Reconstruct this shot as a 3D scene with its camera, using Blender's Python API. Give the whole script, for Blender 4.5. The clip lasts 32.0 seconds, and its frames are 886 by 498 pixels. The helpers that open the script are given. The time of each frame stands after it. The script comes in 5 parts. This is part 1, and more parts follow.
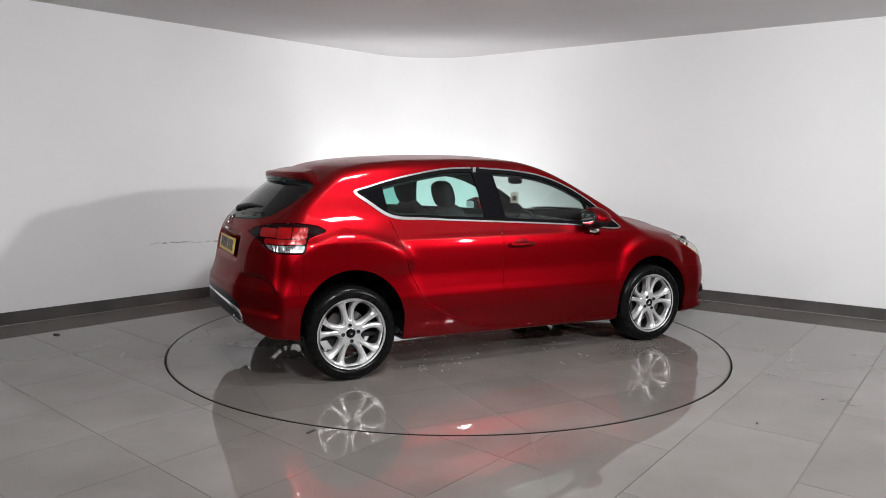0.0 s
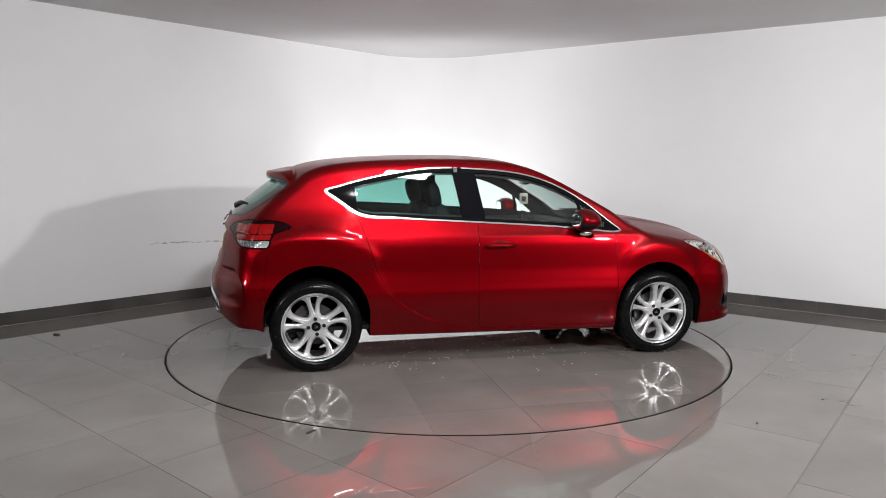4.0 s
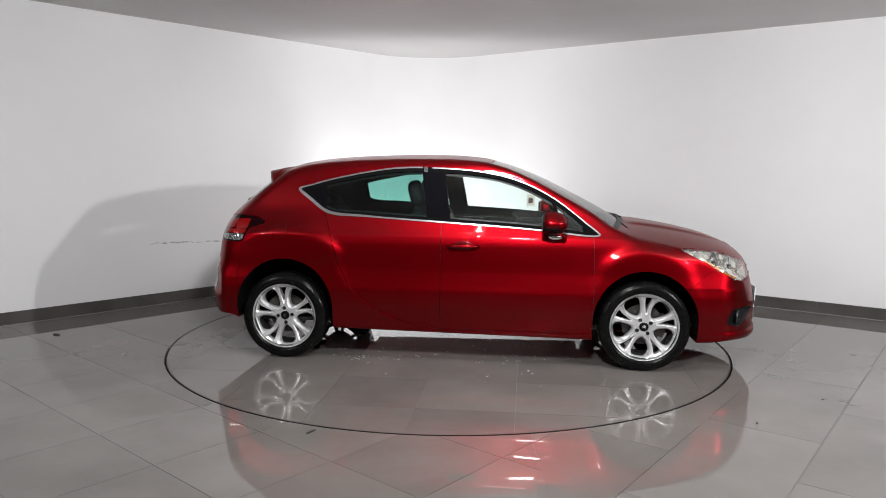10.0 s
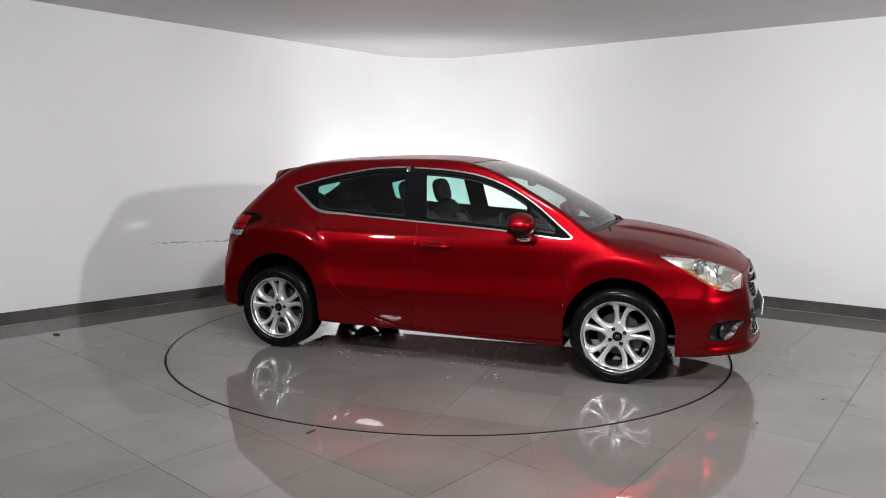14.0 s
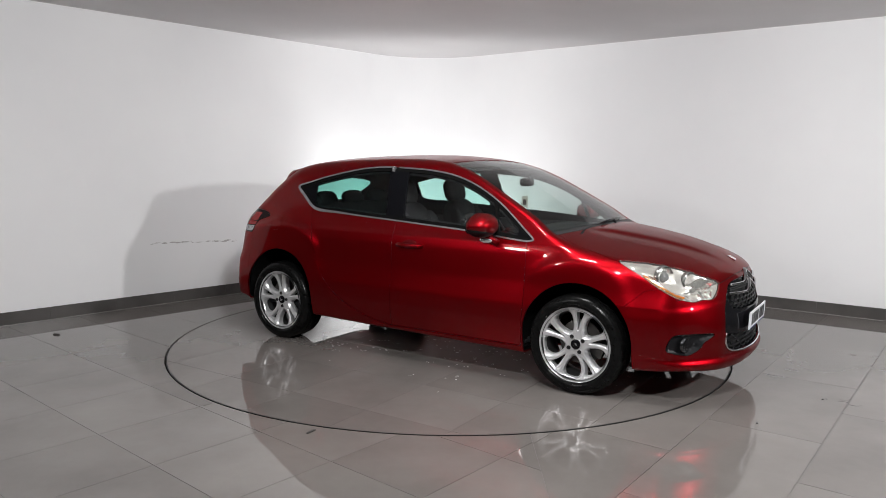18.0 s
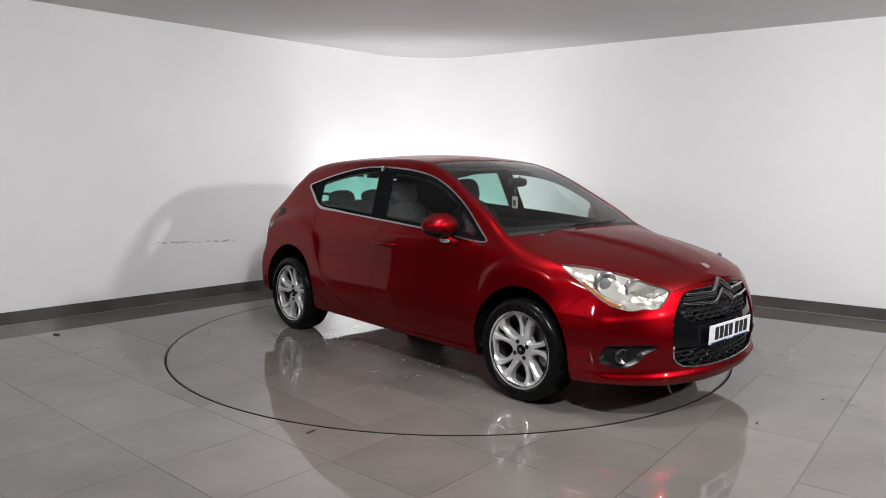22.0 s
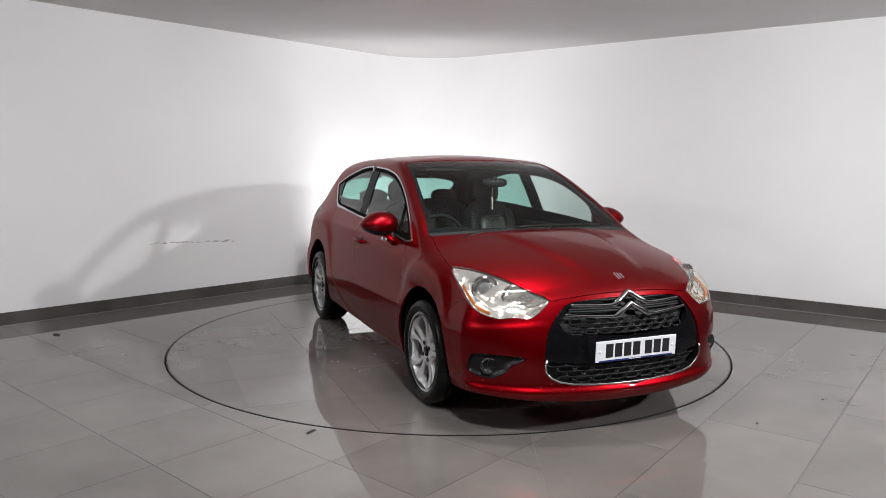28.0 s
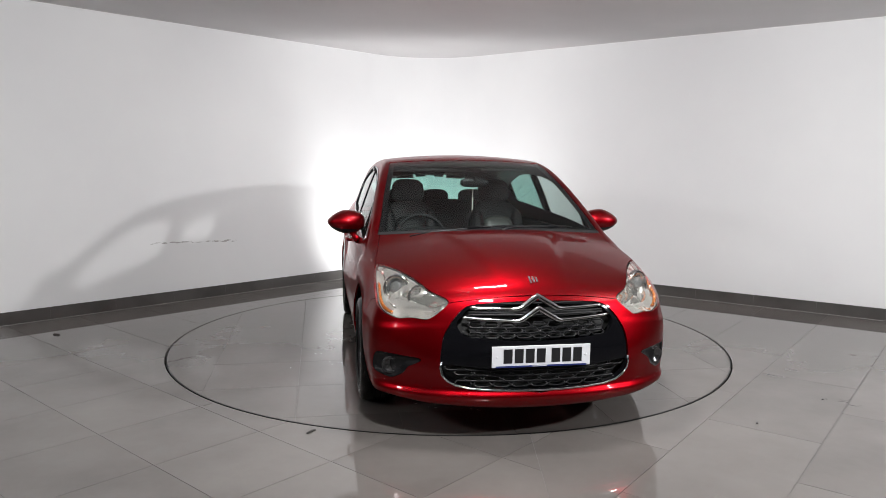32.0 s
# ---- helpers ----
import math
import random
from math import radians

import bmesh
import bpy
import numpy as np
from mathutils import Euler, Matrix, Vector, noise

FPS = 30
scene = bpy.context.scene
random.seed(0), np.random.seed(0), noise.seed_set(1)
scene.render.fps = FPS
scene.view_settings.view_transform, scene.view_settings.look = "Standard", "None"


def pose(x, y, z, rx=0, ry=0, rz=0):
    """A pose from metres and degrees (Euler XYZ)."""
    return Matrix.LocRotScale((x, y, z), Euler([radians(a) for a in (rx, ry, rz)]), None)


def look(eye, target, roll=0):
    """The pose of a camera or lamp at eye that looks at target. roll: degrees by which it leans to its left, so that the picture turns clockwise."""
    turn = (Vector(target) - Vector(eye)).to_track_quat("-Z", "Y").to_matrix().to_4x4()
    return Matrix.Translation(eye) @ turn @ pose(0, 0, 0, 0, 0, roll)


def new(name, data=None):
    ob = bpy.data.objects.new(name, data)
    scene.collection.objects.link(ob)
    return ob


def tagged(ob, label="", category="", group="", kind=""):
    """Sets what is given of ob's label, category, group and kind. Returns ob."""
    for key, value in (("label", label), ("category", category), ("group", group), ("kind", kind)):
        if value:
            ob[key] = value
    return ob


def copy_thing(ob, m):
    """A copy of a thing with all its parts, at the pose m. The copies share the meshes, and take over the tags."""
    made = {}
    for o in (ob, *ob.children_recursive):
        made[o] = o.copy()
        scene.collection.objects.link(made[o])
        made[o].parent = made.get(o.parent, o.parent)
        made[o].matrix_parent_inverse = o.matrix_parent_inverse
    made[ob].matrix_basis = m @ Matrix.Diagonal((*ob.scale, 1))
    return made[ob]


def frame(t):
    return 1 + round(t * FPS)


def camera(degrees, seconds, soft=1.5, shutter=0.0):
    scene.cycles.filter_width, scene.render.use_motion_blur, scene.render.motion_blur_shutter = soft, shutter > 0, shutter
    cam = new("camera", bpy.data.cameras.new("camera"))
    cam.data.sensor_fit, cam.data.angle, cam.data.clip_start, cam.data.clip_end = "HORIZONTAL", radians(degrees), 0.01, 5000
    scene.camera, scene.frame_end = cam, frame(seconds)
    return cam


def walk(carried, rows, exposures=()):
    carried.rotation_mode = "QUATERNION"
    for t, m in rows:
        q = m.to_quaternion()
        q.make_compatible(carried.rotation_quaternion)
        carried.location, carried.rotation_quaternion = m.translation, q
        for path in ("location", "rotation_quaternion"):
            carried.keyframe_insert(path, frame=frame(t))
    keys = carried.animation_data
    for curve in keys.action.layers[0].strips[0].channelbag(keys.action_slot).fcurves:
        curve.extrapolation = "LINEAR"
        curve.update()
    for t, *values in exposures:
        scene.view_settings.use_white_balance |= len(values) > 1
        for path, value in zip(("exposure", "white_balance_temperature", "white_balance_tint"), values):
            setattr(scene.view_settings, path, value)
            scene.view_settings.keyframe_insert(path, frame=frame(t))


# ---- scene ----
# camera: a fixed tripod view of a turntable; the table's centre is the world's origin
EYE = Vector((0.0, -5.940, 1.442))
AIM = Vector((-0.00779, 0.99318, -0.11635))
cam = camera(63.12, 32.0, 0.6)
walk(cam, [(0.0, look(EYE, EYE + AIM, 0.473)), (32.0, look(EYE, EYE + AIM, 0.473))], [(0.0, 0.0), (32.0, 0.0)])
TURN0, TURN_RATE = 27.37, -3.347          # degrees, degrees a second
CAR_SHIFT = (0.168, 0.054)               # the car's middle, seen from the pivot


def turn_pose(t):
    return pose(0, 0, 0, 0, 0, TURN0 + TURN_RATE * t)


# ---- light ----
world = bpy.data.worlds.new("world")
scene.world = world
world.use_nodes = True
world.node_tree.nodes["Background"].inputs[0].default_value = (0.9, 0.95, 1.0, 1)
world.node_tree.nodes["Background"].inputs[1].default_value = 0.02
CEIL = 2.832


def area_lamp(name, at, target, size, power, color=(1, 1, 1), size_y=None):
    d = bpy.data.lights.new(name, "AREA")
    d.energy, d.color, d.size = power, color, size
    if size_y:
        d.shape, d.size_y = "RECTANGLE", size_y
    else:
        d.shape = "DISK"
    ob = new(name, d)
    ob.matrix_world = look(at, target)
    return ob


def spot_lamp(name, at, target, radius, power, cone, blend, color=(1, 1, 1)):
    d = bpy.data.lights.new(name, "SPOT")
    d.energy, d.color, d.shadow_soft_size, d.spot_size, d.spot_blend = power, color, radius, radians(cone), blend
    ob = new(name, d)
    ob.matrix_world = look(at, target)
    return ob


# unseen fill spot at the ceiling, added to spread the corner wall's glow
spot_lamp("corner_spot_lamp", (-0.1, -2.6, CEIL - 0.05), (-0.34, 3.9, 1.15), 0.04, 230, 74, 1.0)
# a flood lamp standing low behind the turntable, washing the rounded corner and the ceiling over it
spot_lamp("corner_flood_lamp", (-0.45, 2.5, 0.30), (-0.45, 4.0, 0.95), 0.10, 92, 172, 0.5)
area_lamp("ceiling_panel_lamp", (0.3, -4.1, CEIL - 0.06), (0.3, 0.2, 0.6), 0.32, 112, size_y=0.16)
area_lamp("overhead_panel_lamp", (0.3, -1.9, CEIL - 0.03), (0.3, -1.8, 0.0), 0.5, 38, size_y=0.22)
area_lamp("side_lamp", (4.2, -3.6, 2.3), (-0.4, 2.2, 0.9), 0.20, 137)
area_lamp("side_lamp", (-4.0, -4.0, 2.5), (2.4, 1.6, 0.9), 0.40, 44)


# ---- materials ----
def material(name, color, rough=0.5, metal=0.0, spec=0.5, coat=0.0):
    m = bpy.data.materials.new(name)
    m.use_nodes = True
    b = m.node_tree.nodes["Principled BSDF"]
    b.inputs["Base Color"].default_value = (*color, 1)
    b.inputs["Roughness"].default_value = rough
    b.inputs["Metallic"].default_value = metal
    b.inputs["Specular IOR Level"].default_value = spec
    b.inputs["Coat Weight"].default_value = coat
    b.inputs["Coat Roughness"].default_value = 0.03
    return m


def nodes_of(m):
    return m.node_tree.nodes, m.node_tree.links, m.node_tree.nodes["Principled BSDF"]


def noise_color(m, scale, c1, c2, detail=4.0, lo=0.35, hi=0.65, coords="Object"):
    n, l, b = nodes_of(m)
    tc, nt, cr = n.new("ShaderNodeTexCoord"), n.new("ShaderNodeTexNoise"), n.new("ShaderNodeValToRGB")
    nt.inputs["Scale"].default_value, nt.inputs["Detail"].default_value = scale, detail
    cr.color_ramp.elements[0].position, cr.color_ramp.elements[1].position = lo, hi
    cr.color_ramp.elements[0].color, cr.color_ramp.elements[1].color = (*c1, 1), (*c2, 1)
    l.new(tc.outputs[coords], nt.inputs["Vector"])
    l.new(nt.outputs["Fac"], cr.inputs["Fac"])
    l.new(cr.outputs["Color"], b.inputs["Base Color"])
    return nt, cr


def bumped(m, scale, strength, dist=0.002, detail=3.0, coords="Object"):
    n, l, b = nodes_of(m)
    tc, nt, bp = n.new("ShaderNodeTexCoord"), n.new("ShaderNodeTexNoise"), n.new("ShaderNodeBump")
    nt.inputs["Scale"].default_value, nt.inputs["Detail"].default_value = scale, detail
    bp.inputs["Strength"].default_value, bp.inputs["Distance"].default_value = strength, dist
    l.new(tc.outputs[coords], nt.inputs["Vector"])
    l.new(nt.outputs["Fac"], bp.inputs["Height"])
    l.new(bp.outputs["Normal"], b.inputs["Normal"])
    return m


M_WALL = material("wall_paint", (0.8, 0.8, 0.81), 0.6)
M_BACK = material("unseen_dark_wall", (0.06, 0.06, 0.06), 0.8)
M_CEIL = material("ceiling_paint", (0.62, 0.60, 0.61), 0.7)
M_SKIRT = material("skirting_tile", (0.06, 0.06, 0.06), 0.3)
M_GROUT = material("tile_grout", (0.12, 0.11, 0.105), 0.8)
M_TILE = material("floor_tile", (0.125, 0.117, 0.112), 0.09, 0.0, 0.5)
M_GAP = material("black_gap", (0.006, 0.006, 0.006), 0.6)
M_PAINT = material("red_metallic_paint", (0.212, 0.001, 0.004), 0.38, 0.93, 0.3, 0.50)
M_PAINT.node_tree.nodes["Principled BSDF"].inputs["Specular Tint"].default_value = (0.45, 0.10, 0.11, 1)
M_BLACK = material("black_plastic", (0.012, 0.012, 0.013), 0.5)
M_GLOSS = material("gloss_black", (0.004, 0.004, 0.005), 0.06, 0.0, 0.18)
M_TYRE = material("tyre_rubber", (0.004, 0.004, 0.004), 0.24, 0.0, 0.12)
M_RIM = material("silver_alloy", (0.68, 0.68, 0.69), 0.30, 0.62)
M_CHROME = material("chrome", (0.8, 0.8, 0.82), 0.08, 1.0)
M_GLASS = bpy.data.materials.new("tinted_glass")
M_CLEAR = bpy.data.materials.new("clear_lens")
M_PRIVACY = bpy.data.materials.new("dark_glass")


def thin_glass(m, tint, base=0.05, haze=0.0):
    """A thin pane: clear through, with a mirror sheen that grows at flat angles, and a little bloom of dirt."""
    m.use_nodes = True
    n, l = m.node_tree.nodes, m.node_tree.links
    n.clear()
    out, mix, tr, gl, lw = n.new("ShaderNodeOutputMaterial"), n.new("ShaderNodeMixShader"), n.new("ShaderNodeBsdfTransparent"), n.new("ShaderNodeBsdfGlossy"), n.new("ShaderNodeLayerWeight")
    p5, ad = n.new("ShaderNodeMath"), n.new("ShaderNodeMath")
    p5.operation, ad.operation = "POWER", "MULTIPLY_ADD"
    p5.inputs[1].default_value, ad.inputs[1].default_value, ad.inputs[2].default_value = 5.0, 0.9, base
    lw.inputs["Blend"].default_value = 0.5
    tr.inputs["Color"].default_value = (*tint, 1)
    gl.inputs["Roughness"].default_value = 0.015
    l.new(lw.outputs["Facing"], p5.inputs[0])
    l.new(p5.outputs[0], ad.inputs[0])
    l.new(ad.outputs[0], mix.inputs[0])
    l.new(tr.outputs[0], mix.inputs[1])
    l.new(gl.outputs[0], mix.inputs[2])
    last = mix
    if haze:
        mx, df = n.new("ShaderNodeMixShader"), n.new("ShaderNodeBsdfDiffuse")
        df.inputs["Color"].default_value = (0.75, 0.75, 0.70, 1)
        mx.inputs[0].default_value = haze
        l.new(mix.outputs[0], mx.inputs[1])
        l.new(df.outputs[0], mx.inputs[2])
        last = mx
    l.new(last.outputs[0], out.inputs[0])


thin_glass(M_GLASS, (0.88, 0.955, 0.935))
M_SCREEN = bpy.data.materials.new("windscreen_glass")
thin_glass(M_SCREEN, (0.60, 0.70, 0.67))
thin_glass(M_CLEAR, (0.97, 0.97, 0.94), 0.05, 0.025)
thin_glass(M_PRIVACY, (0.36, 0.60, 0.55))
M_REDLENS = material("red_lens", (0.22, 0.001, 0.002), 0.22, 0.15, 0.3, 0.25)
M_SMOKE = material("smoked_red_lens", (0.008, 0.001, 0.0015), 0.10, 0.0, 0.08, 0.05)
M_WHITELENS = material("clear_ribbed_lens", (0.42, 0.42, 0.43), 0.16, 0.85)
M_AMBER = material("amber_reflector", (0.48, 0.13, 0.006), 0.15, 0.2, 0.6, 1.0)
M_LAMPBOWL = material("lamp_bowl", (0.84, 0.84, 0.81), 0.13, 0.88)
M_PLATE_W = material("white_plate", (0.66, 0.67, 0.70), 0.35)
M_PLATE_Y = material("yellow_plate", (0.62, 0.42, 0.03), 0.35)
M_INK = material("plate_ink", (0.01, 0.01, 0.012), 0.4)
M_BLUE = material("blue_strip", (0.01, 0.02, 0.12), 0.4)
M_LEATHER = material("black_leather", (0.008, 0.008, 0.009), 0.6, 0.0, 0.2)
M_LEATHER_G = material("pale_leather", (0.05, 0.05, 0.047), 0.45)
M_DASH = material("dashboard_plastic", (0.010, 0.011, 0.012), 0.6, 0.0, 0.2)
M_TAG = material("tag_card", (0.5, 0.48, 0.42), 0.6)
M_TAGINK = material("tag_print", (0.06, 0.04, 0.035), 0.6)
M_DISC = material("brake_steel", (0.10, 0.095, 0.09), 0.4, 0.8)
M_RUBBER = material("seal_rubber", (0.004, 0.004, 0.004), 0.8, 0.0, 0.03)
M_DROPGLINT = material("drop_glint", (0.85, 0.86, 0.87), 0.12, 0.9)
M_BARREL = material("rim_barrel", (0.07, 0.07, 0.072), 0.4, 0.8)
M_BOLT = material("dark_bolt", (0.012, 0.012, 0.013), 0.3, 0.3)
M_BOWL = material("bowl_shade_paint", (0.12, 0.001, 0.003), 0.4, 0.8, 0.3, 0.4)
M_DARKCHROME = material("dark_chrome", (0.42, 0.42, 0.43), 0.10, 1.0)
M_LENS = material("projector_glass", (0.20, 0.21, 0.22), 0.03, 0.6)
M_LINING = material("roof_lining", (0.012, 0.012, 0.012), 0.8)
M_FOG = material("fog_reflector", (0.10, 0.10, 0.105), 0.16, 0.9)


# finer surface: flake in the paint, grain and wear on floor and walls
def paint_flake(m):
    n, l, b = nodes_of(m)
    tc, nt, bp = n.new("ShaderNodeTexCoord"), n.new("ShaderNodeTexVoronoi"), n.new("ShaderNodeBump")
    nt.inputs["Scale"].default_value = 700
    bp.inputs["Strength"].default_value, bp.inputs["Distance"].default_value = 0.05, 0.0006
    l.new(tc.outputs["Object"], nt.inputs["Vector"])
    l.new(nt.outputs["Distance"], bp.inputs["Height"])
    l.new(bp.outputs["Normal"], b.inputs["Normal"])


paint_flake(M_PAINT)


def floor_look(m):
    n, l, b = nodes_of(m)
    oi = n.new("ShaderNodeObjectInfo")
    geo = n.new("ShaderNodeNewGeometry")
    big, fine, streak = n.new("ShaderNodeTexNoise"), n.new("ShaderNodeTexNoise"), n.new("ShaderNodeTexNoise")
    big.inputs["Scale"].default_value, big.inputs["Detail"].default_value = 1.3, 5.0
    fine.inputs["Scale"].default_value, fine.inputs["Detail"].default_value, fine.inputs["Roughness"].default_value = 14.0, 9.0, 0.62
    streak.inputs["Scale"].default_value, streak.inputs["Detail"].default_value = 7.0, 6.0
    for t in (big, fine, streak):
        l.new(geo.outputs["Position"], t.inputs["Vector"])
    ramp = n.new("ShaderNodeValToRGB")
    ramp.color_ramp.elements[0].position, ramp.color_ramp.elements[1].position = 0.08, 0.92
    ramp.color_ramp.elements[0].color, ramp.color_ramp.elements[1].color = (0.096, 0.087, 0.082, 1), (0.186, 0.170, 0.160, 1)
    mixa = n.new("ShaderNodeMath")
    mixa.operation = "MULTIPLY_ADD"
    mixa.inputs[1].default_value = 0.22
    l.new(oi.outputs["Random"], mixa.inputs[0])
    l.new(big.outputs["Fac"], mixa.inputs[2])
    sub = n.new("ShaderNodeMath")
    sub.operation = "MULTIPLY_ADD"
    sub.inputs[1].default_value, sub.inputs[2].default_value = 0.14, -0.16
    l.new(fine.outputs["Fac"], sub.inputs[0])
    add = n.new("ShaderNodeMath")
    add.operation = "ADD"
    l.new(mixa.outputs[0], add.inputs[0])
    l.new(sub.outputs[0], add.inputs[1])
    l.new(add.outputs[0], ramp.inputs["Fac"])
    l.new(ramp.outputs["Color"], b.inputs["Base Color"])
    rr = n.new("ShaderNodeMapRange")
    rr.inputs["From Min"].default_value, rr.inputs["From Max"].default_value = 0.35, 0.7
    rr.inputs["To Min"].default_value, rr.inputs["To Max"].default_value = 0.010, 0.013
    l.new(streak.outputs["Fac"], rr.inputs["Value"])
    l.new(rr.outputs["Result"], b.inputs["Roughness"])


floor_look(M_TILE)
noise_color(M_WALL, 0.7, (0.765, 0.765, 0.775), (0.81, 0.81, 0.815), 6.0)
bumped(M_WALL, 45, 0.12, 0.002)
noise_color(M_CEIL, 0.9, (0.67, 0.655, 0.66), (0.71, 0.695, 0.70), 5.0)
noise_color(M_SKIRT, 3.0, (0.066, 0.062, 0.059), (0.100, 0.094, 0.089), 6.0)
noise_color(M_TYRE, 30.0, (0.003, 0.003, 0.003), (0.006, 0.006, 0.006), 4.0)
noise_color(M_LEATHER, 8.0, (0.007, 0.007, 0.008), (0.010, 0.010, 0.011))
noise_color(M_DASH, 8.0, (0.009, 0.010, 0.011), (0.012, 0.013, 0.014))


def fluted(m):
    """Moulded facets in the lamp bowls."""
    n, l, b = nodes_of(m)
    tc, nt, bp = n.new("ShaderNodeTexCoord"), n.new("ShaderNodeTexVoronoi"), n.new("ShaderNodeBump")
    nt.inputs["Scale"].default_value = 13
    bp.inputs["Strength"].default_value, bp.inputs["Distance"].default_value = 0.85, 0.02
    l.new(tc.outputs["Object"], nt.inputs["Vector"])
    l.new(nt.outputs["Distance"], bp.inputs["Height"])
    l.new(bp.outputs["Normal"], b.inputs["Normal"])


fluted(M_LAMPBOWL)


def ribbed(m, scale, strength):
    """Moulded upright ribs in a lens."""
    n, l, b = nodes_of(m)
    tc, nt, bp = n.new("ShaderNodeTexCoord"), n.new("ShaderNodeTexVoronoi"), n.new("ShaderNodeBump")
    mp = n.new("ShaderNodeMapping")
    mp.inputs["Scale"].default_value = (1.0, 1.0, 0.35)
    nt.inputs["Scale"].default_value = scale
    bp.inputs["Strength"].default_value, bp.inputs["Distance"].default_value = strength, 0.006
    l.new(tc.outputs["Object"], mp.inputs["Vector"])
    l.new(mp.outputs["Vector"], nt.inputs["Vector"])
    l.new(nt.outputs["Distance"], bp.inputs["Height"])
    l.new(bp.outputs["Normal"], b.inputs["Normal"])


ribbed(M_WHITELENS, 70, 0.6)
ribbed(M_REDLENS, 55, 0.22)
M_FLECKGLINT = material("pale_fleck_glint", (0.55, 0.54, 0.53), 0.15, 0.0, 0.6)
M_BEAD = material("white_bead", (0.85, 0.85, 0.85), 0.5)
M_SEAL = material("pale_sealant", (0.34, 0.33, 0.32), 0.6)
M_SCUFF = material("wall_scuff", (0.42, 0.41, 0.40), 0.8)
M_DIRT = material("floor_debris", (0.03, 0.027, 0.025), 0.8)
M_WHITEDIRT = material("pale_debris", (0.6, 0.6, 0.58), 0.6)
M_FILM = bpy.data.materials.new("water_film")
thin_glass(M_FILM, (0.97, 0.97, 0.97), 0.04)
M_FOGGLASS = bpy.data.materials.new("fog_glass")
thin_glass(M_FOGGLASS, (0.95, 0.95, 0.95), 0.06)
M_TRIM = material("brushed_trim", (0.46, 0.46, 0.48), 0.26, 0.95)
M_POST = material("post_black", (0.004, 0.004, 0.005), 0.08, 0.0, 0.02)
M_LINER = material("wheel_arch_felt", (0.004, 0.004, 0.004), 0.9, 0.0, 0.05)
M_RECESS = material("recess_plastic", (0.005, 0.005, 0.006), 0.35, 0.0, 0.25)
# ---- mesh helpers ----
def mesh_object(name, verts, faces, mat, parent=None, label="", normals=None, smooth=True):
    me = bpy.data.meshes.new(name)
    v = np.asarray(verts, dtype=np.float64).reshape(-1, 3)
    me.from_pydata(v.tolist(), [], faces.tolist() if isinstance(faces, np.ndarray) else faces)
    me.materials.append(mat)
    if smooth:
        me.polygons.foreach_set("use_smooth", [True] * len(me.polygons))
    if normals is not None:
        me.normals_split_custom_set_from_vertices(np.asarray(normals).tolist())
    me.update()
    ob = new(name, me)
    if parent is not None:
        ob.parent = parent
    if label:
        ob["label"] = label
    return ob


def part(name, bm, mat, parent, label="", smooth=False):
    me = bpy.data.meshes.new(name)
    bm.to_mesh(me)
    bm.free()
    me.materials.append(mat)
    if smooth:
        me.polygons.foreach_set("use_smooth", [True] * len(me.polygons))
    ob = new(name, me)
    if parent is not None:
        ob.parent = parent
    if label:
        ob["label"] = label
    return ob


def box(bm, x0, x1, y0, y1, z0, z1, bevel=0.0, m=None):
    r = bmesh.ops.create_cube(bm, size=1.0)
    vs = r["verts"]
    for v in vs:
        v.co = Vector(((x0 + x1) / 2 + v.co.x * (x1 - x0), (y0 + y1) / 2 + v.co.y * (y1 - y0), (z0 + z1) / 2 + v.co.z * (z1 - z0)))
    if bevel:
        es = list({e for v in vs for e in v.link_edges})
        out = bmesh.ops.bevel(bm, geom=es, offset=bevel, segments=2, affect="EDGES", profile=0.5)
        vs = list({v for f in out["faces"] for v in f.verts} | {v for v in vs if v.is_valid})
    if m is not None:
        for v in vs:
            v.co = m @ v.co
    return bm


# ---- the room ----
CORNER = Vector((-0.374, 4.097))
DIR_L = Vector((math.cos(radians(227.34)), math.sin(radians(227.34))))
DIR_R = Vector((math.cos(radians(-35.77)), math.sin(radians(-35.77))))
COVE = 0.975


def wall_line():
    """The wall's inner line in plan, from the far end of one wall round the cove to the other."""
    half = DIR_L.angle(DIR_R) / 2
    tl = COVE / math.tan(half)
    a, b = CORNER + DIR_L * tl, CORNER + DIR_R * tl
    mid = CORNER + (DIR_L + DIR_R).normalized() * (COVE / math.sin(half))
    pts = [CORNER + DIR_L * 5.95]
    a0, a1 = math.atan2(a.y - mid.y, a.x - mid.x), math.atan2(b.y - mid.y, b.x - mid.x)
    if a1 > a0:
        a1 -= 2 * math.pi
    for i in range(33):
        t = a0 + (a1 - a0) * i / 32
        pts.append(mid + Vector((math.cos(t), math.sin(t))) * COVE)
    pts.append(CORNER + DIR_R * 6.2)
    pts.append(Vector((7.5, -3.5)))
    pts.append(Vector((5.5, -9.5)))
    pts.append(Vector((-5.5, -9.5)))
    pts.append(Vector((-7.8, -3.5)))
    return pts


def offset_line(pts, d):
    out = []
    n = len(pts)
    for i in range(n):
        p, a, b = pts[i], pts[i - 1], pts[(i + 1) % n]
        d1, d2 = (p - a).normalized(), (b - p).normalized()
        n1, n2 = Vector((-d1.y, d1.x)), Vector((-d2.y, d2.x))
        m = (n1 + n2).normalized()
        out.append(p + m * (d / max(0.3, m.dot(n1))))
    return out


WALL = wall_line()


